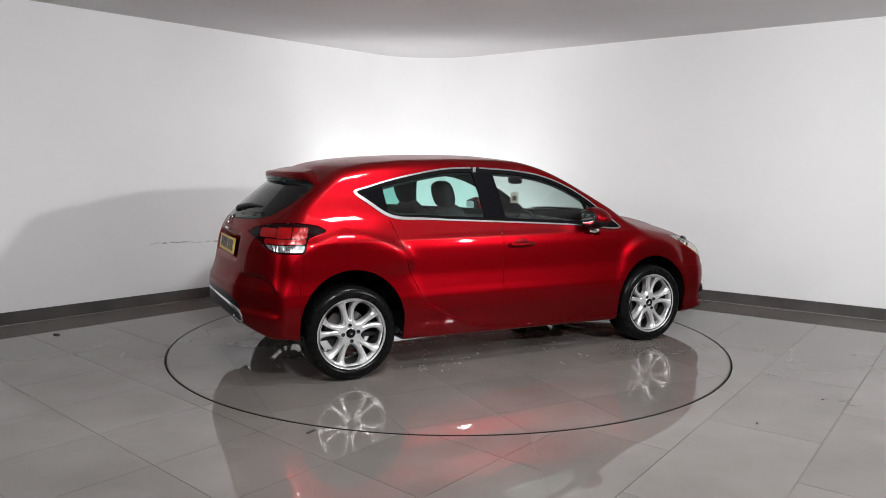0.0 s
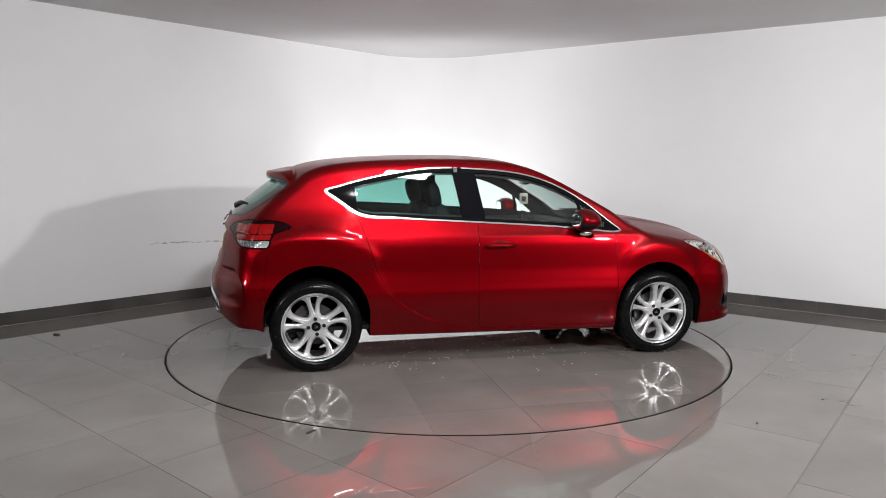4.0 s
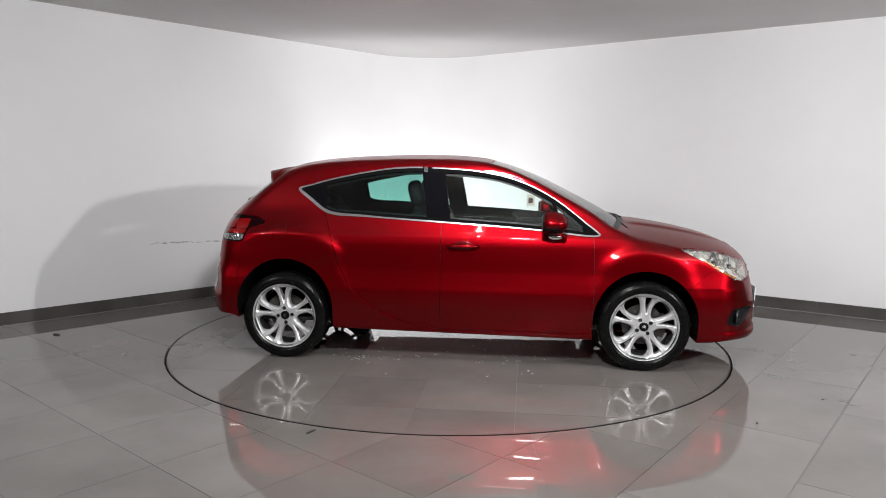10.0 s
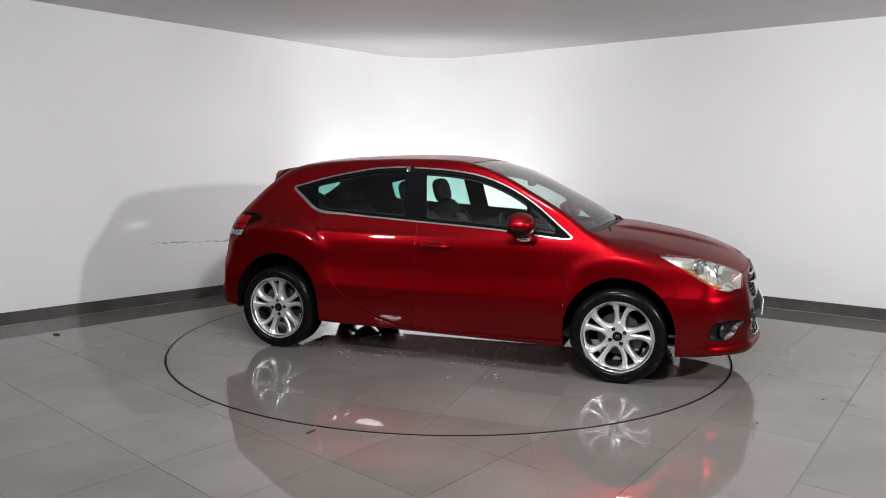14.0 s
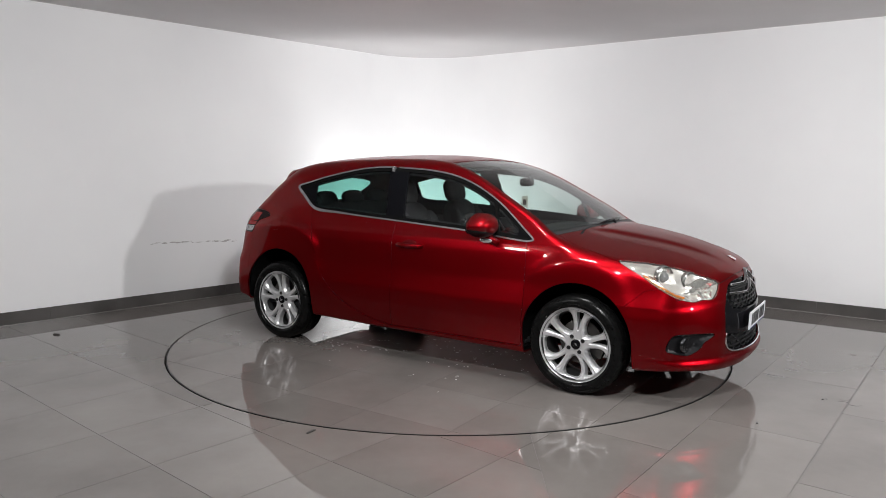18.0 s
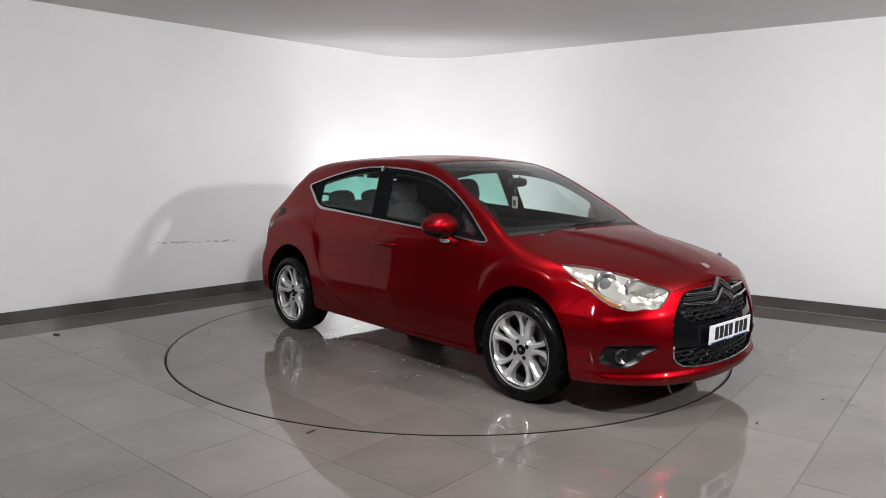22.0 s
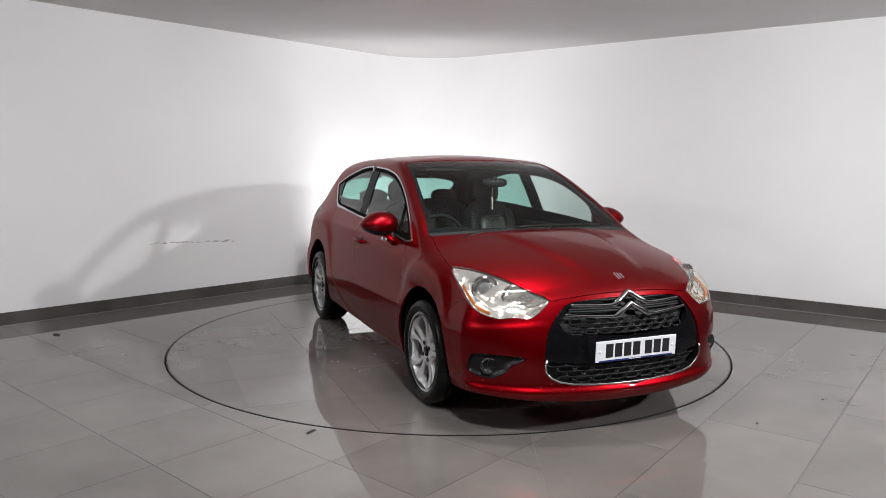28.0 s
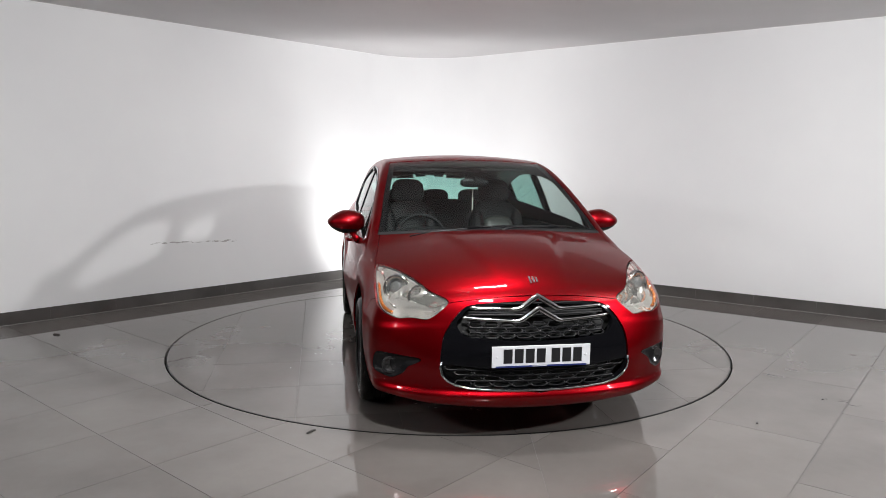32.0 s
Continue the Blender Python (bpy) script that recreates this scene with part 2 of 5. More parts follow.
def prism(name, inner, outer, z0, z1, mat, idx):
    verts, faces = [], []
    for i, j in idx:
        k = len(verts)
        a, b, c, d = inner[i], inner[j], outer[j], outer[i]
        for z in (z0, z1):
            verts += [(a.x, a.y, z), (b.x, b.y, z), (c.x, c.y, z), (d.x, d.y, z)]
        faces += [(k, k + 1, k + 5, k + 4), (k + 2, k + 3, k + 7, k + 6), (k, k + 3, k + 2, k + 1), (k + 4, k + 5, k + 6, k + 7)]
    return mesh_object(name, verts, faces, mat, smooth=False)


NW = len(WALL)
segs = [(i, (i + 1) % NW) for i in range(NW)]
thick = offset_line(WALL, 0.15)
tagged(prism("wall_north", WALL, thick, -0.02, CEIL + 0.02, M_WALL, segs[:NW - 5]), "white painted studio wall with a rounded corner", "wall", kind="structure")
# added walls out of view, near black so the car mirrors darkness
tagged(prism("wall_south", WALL, thick, -0.02, CEIL + 0.02, M_BACK, segs[NW - 5:]), "unseen dark wall added to close the studio and darken reflections", "wall", kind="structure")
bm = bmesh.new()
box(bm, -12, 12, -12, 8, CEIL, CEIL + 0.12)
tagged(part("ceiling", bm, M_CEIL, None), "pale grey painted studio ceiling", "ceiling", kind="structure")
skirt = tagged(prism("baseboard", offset_line(WALL, -0.004), offset_line(WALL, -0.0005), 0, 0.112, M_GROUT, segs[:NW - 5]), "dark grey tile skirting along the wall", "skirting", kind="structure")
tagged(prism("trim", offset_line(WALL, -0.009), offset_line(WALL, -0.0005), CEIL - 0.010, CEIL - 0.001, M_BEAD, segs[:NW - 5]), "thin white bead under the ceiling", "trim", kind="structure")

tagged(prism("trim", offset_line(WALL, -0.0165), offset_line(WALL, -0.0135), 0.0004, 0.0030, M_SEAL, segs[:NW - 5]), "thin pale sealant line at the foot of the skirting", "sealant", kind="structure")


def along(line, s):
    """The place at length s on an open line, and its running lengths."""
    for a, c in zip(line, line[1:]):
        d = (c - a).length
        if s <= d:
            return a + (c - a) * (s / d)
        s -= d
    return line[-1]


def skirting_tiles():
    back = [p for p in offset_line(WALL, -0.004)][:NW - 4]
    front = [p for p in offset_line(WALL, -0.013)][:NW - 4]
    full = sum((c - a).length for a, c in zip(WALL[:NW - 4], WALL[1:NW - 4]))
    lb = sum((c - a).length for a, c in zip(back, back[1:])) / full
    lf = sum((c - a).length for a, c in zip(front, front[1:])) / full
    s = -0.08 + 0.0
    while s < full - 0.02:
        s0, s1 = max(s + 0.002, 0.001), min(s + 0.593, full - 0.001)
        n = 6
        verts, faces = [], []
        for i in range(n + 1):
            t = s0 + (s1 - s0) * i / n
            p, q = along(front, t * lf), along(back, t * lb)
            verts += [(p.x, p.y, 0.001), (p.x, p.y, 0.113), (p.x + (q.x - p.x) * 0.3, p.y + (q.y - p.y) * 0.3, 0.116), (q.x, q.y, 0.116)]
        for i in range(n):
            k = 4 * i
            faces += [(k, k + 4, k + 5, k + 1), (k + 1, k + 5, k + 6, k + 2), (k + 2, k + 6, k + 7, k + 3)]
        faces += [(0, 1, 2, 3), (4 * n + 3, 4 * n + 2, 4 * n + 1, 4 * n)]
        mesh_object("skirting_tile", verts, faces, M_SKIRT, skirt, smooth=False)
        s += 0.595


skirting_tiles()
# the floor's bed, with the round hole of the turntable; its tiles are laid at the end
R_HOLE, R_DISC = 2.2265, 2.2135
ring = [Vector((math.cos(2 * math.pi * i / 160), math.sin(2 * math.pi * i / 160))) for i in range(160)]
verts = [(p.x * R_HOLE, p.y * R_HOLE, -0.003) for p in ring] + [(p.x * 14, p.y * 14, -0.003) for p in ring] + [(p.x * R_HOLE, p.y * R_HOLE, -0.06) for p in ring]
faces = [(i, i + 160, (i + 1) % 160 + 160, (i + 1) % 160) for i in range(160)] + [(i, (i + 1) % 160, (i + 1) % 160 + 320, i + 320) for i in range(160)]
floor = tagged(mesh_object("floor", verts, faces, M_GROUT, smooth=False), "polished grey porcelain tile floor with thin joints", "floor", kind="structure")
bm = bmesh.new()
bmesh.ops.create_cone(bm, cap_ends=True, segments=128, radius1=R_HOLE + 0.3, radius2=R_HOLE + 0.3, depth=0.04, matrix=Matrix.Translation((0, 0, -0.085)))
tagged(part("turntable_pit", bm, M_GAP, None), "dark pit under the turntable edge", "pit", kind="structure")
table = tagged(new("turntable"), "round tiled turntable flush with the floor", "turntable")
bm = bmesh.new()
bmesh.ops.create_cone(bm, cap_ends=True, segments=160, radius1=R_DISC, radius2=R_DISC, depth=0.05, matrix=Matrix.Translation((0, 0, -0.028)))
part("disc", bm, M_GROUT, table, "grouted bed of the disc")
bm = bmesh.new()
for i in range(160):
    a, c = 2 * math.pi * i / 160, 2 * math.pi * (i + 1) / 160
    q = [bm.verts.new((math.cos(t) * r, math.sin(t) * r, z)) for t, r, z in ((a, R_DISC - 0.004, 0.0005), (c, R_DISC - 0.004, 0.0005), (c, R_DISC + 0.004, 0.0005), (a, R_DISC + 0.004, 0.0005),
                                                                            (a, R_DISC + 0.004, -0.05), (c, R_DISC + 0.004, -0.05))]
    bm.faces.new(q[:4])
    bm.faces.new((q[3], q[2], q[5], q[4]))
part("edge_band", bm, M_GAP, table, "black edge band of the disc")
# ---- the car: body shape as a smooth implicit solid ----
def curve(xs, ys):
    """A smooth curve through a few stations, read at any place."""
    xs, ys = np.array(xs, float), np.array(ys, float)
    m = np.gradient(ys, xs)
    d = np.diff(ys) / np.diff(xs)
    m[0], m[-1] = d[0], d[-1]
    for i in range(1, len(xs) - 1):
        m[i] = 0 if d[i - 1] * d[i] <= 0 else 2 * d[i - 1] * d[i] / (d[i - 1] + d[i])

    def at(x):
        x = np.clip(x, xs[0], xs[-1])
        i = np.clip(np.searchsorted(xs, x) - 1, 0, len(xs) - 2)
        h = xs[i + 1] - xs[i]
        t = (x - xs[i]) / h
        return ((1 + 2 * t) * (1 - t) ** 2 * ys[i] + t * (1 - t) ** 2 * h * m[i] + t * t * (3 - 2 * t) * ys[i + 1] + t * t * (t - 1) * h * m[i + 1])
    return at


def smax(a, b, k):
    h = np.clip(0.5 + 0.5 * (a - b) / k, 0, 1)
    return b + (a - b) * h + k * h * (1 - h)


def sig(v):
    return 1 / (1 + np.exp(-np.clip(v, -40, 40)))


HUB_F, HUB_R, HUB_Z, WHEEL_R = 1.306, -1.306, 0.317, 0.320
top_line = curve((-2.3, -2.04, -2.0, -1.93, -1.84, -1.74, -1.62, -1.5, -1.42, -1.3, -1.09, -0.85, -0.6, -0.37, -0.13, 0.1, 0.32, 0.55, 0.78, 1.01, 1.2, 1.34, 1.48, 1.71, 1.93, 2.04, 2.12, 2.3),
                 (0.2, 0.82, 0.93, 1.03, 1.12, 1.205, 1.30, 1.375, 1.42, 1.456, 1.486, 1.504, 1.514, 1.519, 1.517, 1.500, 1.448, 1.362, 1.252, 1.134, 1.034, 1.010, 0.988, 0.944, 0.885, 0.84, 0.785, 0.3))
side_low = curve((0.1, 0.18, 0.24, 0.30, 0.36, 0.44, 0.52, 0.60, 0.70, 0.80, 0.86, 0.92, 0.97, 1.05, 1.25, 1.42, 1.6),
                 (0.80, 0.836, 0.858, 0.872, 0.882, 0.8905, 0.8895, 0.8795, 0.870, 0.868, 0.866, 0.856, 0.832, 0.797, 0.722, 0.648, 0.55))
nose_line = curve((0.1, 0.17, 0.22, 0.262, 0.29, 0.34, 0.42, 0.5, 0.6, 0.7, 0.77, 0.85, 1.0), (2.08, 2.15, 2.197, 2.216, 2.210, 2.209, 2.214, 2.215, 2.206, 2.184, 2.150, 2.075, 1.93))
tail_line = curve((0.1, 0.17, 0.25, 0.35, 0.48, 0.57, 0.62, 0.66, 0.72, 0.9, 1.0, 1.2), (1.915, 1.96, 2.005, 2.036, 2.048, 2.046, 2.038, 2.020, 2.000, 1.968, 1.940, 1.875))


sill_line = curve((-0.9, -0.812, -0.713, -0.61, -0.508, -0.4, -0.303, -0.2, -0.14, 0.93), (0.70, 0.563, 0.465, 0.398, 0.347, 0.305, 0.280, 0.264, 0.258, 0.258))


def side_field(x, a, z):
    y = side_low(z) - 0.018 * (x + 0.1) ** 2 * np.clip((z - 0.6) / 0.35, 0, 1) - 0.09 * np.clip(x - 1.2, 0, 2) ** 2 - 0.05 * np.clip(-x - 1.35, 0, 2) ** 2
    for hx, r0, amp, soft in ((HUB_F, 0.56, 0.030, 0.014), (HUB_R, 0.67, 0.028, 0.014)):
        r = np.sqrt((x - hx) ** 2 + ((z - HUB_Z) * np.where(z > HUB_Z, 1.0, 0.8)) ** 2)
        near = r0 - (0.13 * sig((0.70 - z) / 0.06) if hx > 0 else 0.12 * sig((0.755 - z) / 0.035))
        y = y + amp * sig((near - r) / soft) * (0.08 + 0.92 * sig((z - 0.70) / 0.07))
    y = y + 0.030 * np.exp(-((z - 0.985) / 0.085) ** 2) * sig((-1.02 - x) / 0.10)
    # the sill stands a little proud under the doors
    y = y + 0.005 * sig((sill_line(x) - z) / 0.003) * sig((x + 0.72) / 0.05) * sig((0.93 - x) / 0.01)
    return a - y


def rear_shift(x, a):
    return x + a ** 2 * (0.16 * sig((x - 0.35) / 0.15) + 0.14 * sig((x - 1.17) / 0.05)) - 0.28 * a ** 2 * sig((-1.25 - x) / 0.12)


def top_field(x, a, z):
    e = rear_shift(x, a)
    h = 0.004
    t0, t1 = top_line(e - h), top_line(e + h)
    slope = (t1 - t0) / (2 * h)
    crown = (0.115 - 0.07 * sig((x - 0.15) / 0.12) * sig((1.17 - x) / 0.05)) * a ** 2
    on_bonnet = sig((e - 1.27) / 0.03) * sig((1.95 - e) / 0.06)
    ridge = 0.015 * sig(((0.36 - 0.20 * (x - 1.15)) - a) / 0.014) * on_bonnet
    return (z - (t0 + t1) / 2 + crown - ridge) / np.sqrt(1 + slope ** 2)


def body_field(x, a, z):
    s, t = side_field(x, a, z), top_field(x, a, z)
    front = x - nose_line(z) + 0.24 * a ** 2 + 0.34 * a ** 4
    # a shelf under the headlamps
    front = front - 0.013 * sig((0.628 - 0.10 * np.clip(a - 0.5, 0, 1) - z) / 0.006) * sig((a - 0.50) / 0.03)
    rear = -x - tail_line(z) + 0.20 * a ** 2 + 0.16 * a ** 4
    # a shallow recess for the rear plate, a sculpted corner in the bumper
    rear = rear + 0.045 * sig((0.345 - a) / 0.016) * sig((z - 0.795) / 0.010) * sig((0.950 - z) / 0.012)
    hollow = sig((0.712 - 1.6 * np.clip(a - 0.70, 0, 1) ** 1.5 - z) / 0.005) * sig((z - 0.478) / 0.008) * sig((a - 0.50) / 0.03) * sig((-1.795 - x) / 0.008)
    rear = rear + 0.014 * hollow
    f = smax(s, t, 0.06 - 0.034 * sig((x - 0.15) / 0.08) * sig((1.15 - x) / 0.08))
    f = smax(f, smax(front, rear, 0.01), 0.05)
    low = 0.222 - 0.015 * np.clip(x, -0.95, 1.1) + 0.085 * sig((-1.64 - x) / 0.03) * (1 + 1.4 * np.clip(1 - (a / 0.8) ** 2, 0, 1) * sig((-1.75 - x) / 0.05)) + sig((x - 1.85) / 0.05) * (0.075 * a ** 2 - 0.017)
    f = f - 0.011 * sig((0.284 - z) / 0.006) * sig((x - 1.76) / 0.04) + 0.012 * hollow
    f = smax(f, low - z, 0.022)
    # roof spoiler over the rear screen
    zt = 1.424 + (x + 1.42) * 0.20 - 1.2 * np.clip(x + 1.44, 0, 1) - 0.10 * a ** 2 - 2.2 * np.clip(a - 0.44, 0, 1) ** 2
    sp = smax(z - zt, zt - 0.05 - 0.25 * np.clip(x + 1.64, 0, 1) - z, 0.015)
    sp = smax(sp, -x - 1.625 + 0.43 * a ** 2, 0.015)
    sp = smax(sp, x + 1.34, 0.02)
    sp = smax(sp, a - 0.655 + 0.25 * np.clip(-x - 1.4, 0, 1), 0.03)
    return -smax(-f, -sp, 0.012)


def grad(field, p, h=1e-3):
    g = np.empty_like(p)
    for i in range(3):
        d = np.zeros(3)
        d[i] = h
        q0, q1 = p - d, p + d
        g[:, i] = field(q1[:, 0], np.abs(q1[:, 1]), q1[:, 2]) - field(q0[:, 0], np.abs(q0[:, 1]), q0[:, 2])
    return g / (2 * h)


def surface_net(field, lo, hi, cell):
    """Quads over the zero set of a field in a box, drawn onto it afterwards."""
    n = [int(math.ceil((hi[i] - lo[i]) / cell)) + 1 for i in range(3)]
    ax = [lo[i] + cell * np.arange(n[i]) for i in range(3)]
    x, y, z = np.meshgrid(*ax, indexing="ij")
    f = field(x, np.abs(y), z)
    neg = f < 0
    c = np.zeros([k - 1 for k in n], dtype=int)
    for i in (0, 1):
        for j in (0, 1):
            for k in (0, 1):
                c += neg[i:n[0] - 1 + i, j:n[1] - 1 + j, k:n[2] - 1 + k]
    act = (c > 0) & (c < 8)
    ids = -np.ones(act.shape, dtype=int)
    ii = np.argwhere(act)
    ids[act] = np.arange(len(ii))
    v = np.array(lo) + (ii + 0.5) * cell
    for _ in range(6):
        g = grad(field, v)
        val = field(v[:, 0], np.abs(v[:, 1]), v[:, 2])
        v = v - np.clip(val / np.maximum((g ** 2).sum(1), 0.05), -cell, cell)[:, None] * g
    quads = []
    for axis in range(3):
        sl0 = [slice(None)] * 3
        sl1 = [slice(None)] * 3
        sl0[axis], sl1[axis] = slice(0, -1), slice(1, None)
        ch = neg[tuple(sl0)] != neg[tuple(sl1)]
        e = np.argwhere(ch)
        b, d = [(1, 2), (2, 0), (0, 1)][axis]
        ok = (e[:, b] > 0) & (e[:, d] > 0) & (e[:, b] < n[b] - 1) & (e[:, d] < n[d] - 1)
        e = e[ok]
        ob, od = np.zeros(3, int), np.zeros(3, int)
        ob[b], od[d] = 1, 1
        q = np.stack([ids[tuple((e - ob - od).T)], ids[tuple((e - od).T)], ids[tuple(e.T)], ids[tuple((e - ob).T)]], 1)
        flip = ~neg[tuple(e.T)]
        q[flip] = q[flip][:, ::-1]
        quads.append(q)
    q = np.concatenate(quads)
    q = q[(q >= 0).all(1)]
    tri = np.concatenate([q[:, [0, 1, 2]], q[:, [0, 2, 3]]])
    return v, tri


car = tagged(new("car"), "metallic red five-door hatchback parked on the turntable", "car")
OFF = Matrix.Translation((CAR_SHIFT[0], CAR_SHIFT[1], 0))
BV, BT = surface_net(body_field, (-2.12, -0.03, 0.12), (2.29, 0.98, 1.56), 0.013)


# ---- cutting panels out of the body ----
def clip(v, t, field):
    """Cuts triangles along field = 0. Returns the two sides, below and above zero."""
    if len(t) == 0:
        return (v, t), (v, t)
    g = field(v)
    g = np.where(np.abs(g) < 1e-7, 1e-7, g)
    neg = g < 0
    k = neg[t].sum(1)
    ins, outs = [t[k == 3]], [t[k == 0]]
    extra, keys = [], {}
    base = len(v)

    def cut_edges(i, j):
        lo, hi = np.minimum(i, j), np.maximum(i, j)
        code = lo.astype(np.int64) * base + hi
        return code

    one = t[k == 1]
    two = t[k == 2]
    rot = []
    for tri, want in ((one, True), (two, False)):
        if len(tri):
            m = neg[tri] == want
            p = m.argmax(1)
            r = np.arange(len(tri))
            rot.append(np.stack([tri[r, p], tri[r, (p + 1) % 3], tri[r, (p + 2) % 3]], 1))
        else:
            rot.append(tri)
    one, two = rot
    codes = np.concatenate([cut_edges(one[:, 0], one[:, 1]), cut_edges(one[:, 0], one[:, 2]), cut_edges(two[:, 0], two[:, 1]), cut_edges(two[:, 0], two[:, 2])])
    u, inv = np.unique(codes, return_inverse=True)
    lo, hi = u // base, u % base
    w = (g[lo] / (g[lo] - g[hi]))[:, None]
    nv = np.concatenate([v, v[lo] * (1 - w) + v[hi] * w])
    inv = inv + base
    n1, n2 = len(one), len(two)
    a1, b1, a2, b2 = inv[:n1], inv[n1:2 * n1], inv[2 * n1:2 * n1 + n2], inv[2 * n1 + n2:]
    ins.append(np.stack([one[:, 0], a1, b1], 1))
    outs += [np.stack([a1, one[:, 1], one[:, 2]], 1), np.stack([a1, one[:, 2], b1], 1)]
    outs.append(np.stack([two[:, 0], a2, b2], 1))
    ins += [np.stack([a2, two[:, 1], two[:, 2]], 1), np.stack([a2, two[:, 2], b2], 1)]
    return tidy(nv, np.concatenate(ins)), tidy(nv, np.concatenate(outs))


def tidy(v, t):
    if len(t) == 0:
        return v[:0], t
    u, inv = np.unique(t, return_inverse=True)
    return v[u], inv.reshape(-1, 3)


def cut(mesh, field, gap=0.0035):
    """Takes the piece where field < 0 out of a mesh, with a joint of that width between them."""
    piece, _ = clip(*mesh, lambda p: field(p) + gap / 2)
    _, rest = clip(*mesh, lambda p: field(p) - gap / 2)
    return piece, rest


def rounded(pts, n=6, tension=0.5):
    """A closed smooth outline through its corner points."""
    p = np.array(pts, float)
    out = []
    for i in range(len(p)):
        a, b, c, d = p[i - 1], p[i], p[(i + 1) % len(p)], p[(i + 2) % len(p)]
        for s in np.arange(n) / n:
            m0, m1 = (c - a) * tension, (d - b) * tension
            out.append((2 * s ** 3 - 3 * s ** 2 + 1) * b + (s ** 3 - 2 * s ** 2 + s) * m0 + (-2 * s ** 3 + 3 * s ** 2) * c + (s ** 3 - s ** 2) * m1)
    return np.array(out)


def poly_dist(u, w, poly):
    """Signed distance to a closed outline, negative inside."""
    d = np.full(len(u), 1e9)
    inside = np.zeros(len(u), bool)
    for i in range(len(poly)):
        ax, ay = poly[i - 1]
        bx, by = poly[i]
        ex, ey = bx - ax, by - ay
        h = np.clip(((u - ax) * ex + (w - ay) * ey) / max(ex * ex + ey * ey, 1e-12), 0, 1)
        d = np.minimum(d, np.hypot(u - ax - h * ex, w - ay - h * ey))
        c = (ay > w) != (by > w)
        with np.errstate(divide="ignore", invalid="ignore"):
            inside ^= c & (u < (bx - ax) * (w - ay) / (by - ay if by != ay else 1e-12) + ax)
    return np.where(inside, -d, d)


def in_side(poly, amin=0.4):
    def f(p):
        d = poly_dist(p[:, 0], p[:, 2], poly)
        return np.where(p[:, 1] < amin, np.maximum(d, amin - p[:, 1]), d)
    return f


def in_front(poly, xmin=1.2):
    def f(p):
        d = poly_dist(p[:, 1], p[:, 2], poly)
        return np.maximum(d, xmin - p[:, 0])
    return f


def in_back(poly, xmax=-1.2):
    def f(p):
        d = poly_dist(p[:, 1], p[:, 2], poly)
        return np.maximum(d, p[:, 0] - xmax)
    return f


def edges_of(t):
    e = np.concatenate([t[:, [0, 1]], t[:, [1, 2]], t[:, [2, 0]]])
    key = np.sort(e, 1)
    _, idx, cnt = np.unique(key, axis=0, return_index=True, return_counts=True)
    return e[idx[cnt == 1]]


def skin(v, t, depth=0.012, lift=0.0, back=False):
    """Vertices, faces and normals of a panel: its face, a rim turned inwards and, for panes, a back."""
    n = grad(body_field, v)
    n /= np.maximum(np.linalg.norm(n, axis=1), 1e-9)[:, None]
    v = v + n * lift
    verts, norms, faces = [v], [n], [t]
    k = len(v)
    e = edges_of(t)
    e = e[~((np.abs(v[e[:, 0], 1]) < 2e-4) & (np.abs(v[e[:, 1], 1]) < 2e-4))]
    if len(e) and depth:
        a, b = e[:, 0], e[:, 1]
        d = v[b] - v[a]
        o = np.cross(d, (n[a] + n[b]) / 2)
        o /= np.maximum(np.linalg.norm(o, axis=1), 1e-9)[:, None]
        m = len(e)
        verts += [v[a], v[b], v[b] - n[b] * depth, v[a] - n[a] * depth]
        norms += [o, o, o, o]
        i = k + np.arange(m)
        faces += [np.stack([i + m, i, i + 2 * m], 1), np.stack([i, i + 3 * m, i + 2 * m], 1)]
        k += 4 * m
    if back:
        verts.append(v - n * depth)
        norms.append(-n)
        faces.append(t[:, ::-1] + k)
    return np.concatenate(verts), np.concatenate(faces), np.concatenate(norms)


def flip_y(v, f, n):
    m = np.array([1, -1, 1])
    return v * m, f[:, ::-1], n * m


def panel(name, mesh, mat, parent, label="", both=True, depth=0.012, lift=0.0, back=False, sides=(-1, 1)):
    """One panel across the middle (both), or one for each side of the car."""
    if len(mesh[1]) == 0:
        return []
    left = skin(*mesh, depth, lift, back)
    right = flip_y(*left)
    if both:
        v = np.concatenate([left[0], right[0]])
        f = np.concatenate([left[1], right[1] + len(left[0])])
        n = np.concatenate([left[2], right[2]])
        return [mesh_object(name, v, f, mat, parent, label, n)]
    return [mesh_object(name, *(s[0], s[1], mat), parent, label, s[2]) for q, s in ((-1, right), (1, left)) if q in sides]


half = clip(BV, BT, lambda p: -p[:, 1])[0]

# outlines in the car's own space: side ones in x, z; front and back ones in y, z
WINDOWS = rounded(((-1.232, 1.252), (-1.12, 1.160), (-1.022, 1.092), (-0.92, 1.063), (-0.72, 1.055), (-0.32, 1.033), (0.10, 1.009), (0.50, 0.983), (0.86, 0.946), (0.965, 0.945), (0.985, 0.965),
                   (0.90, 1.033), (0.70, 1.186), (0.50, 1.296), (0.30, 1.366), (0.09, 1.401), (-0.12, 1.416), (-0.33, 1.423), (-0.54, 1.412), (-0.75, 1.379), (-0.96, 1.335), (-1.125, 1.290)))
DOOR_F = np.array(((-0.14, 0.258), (0.93, 0.258), (0.95, 0.55), (0.945, 0.90), (0.93, 0.97), (-0.14, 1.1)))
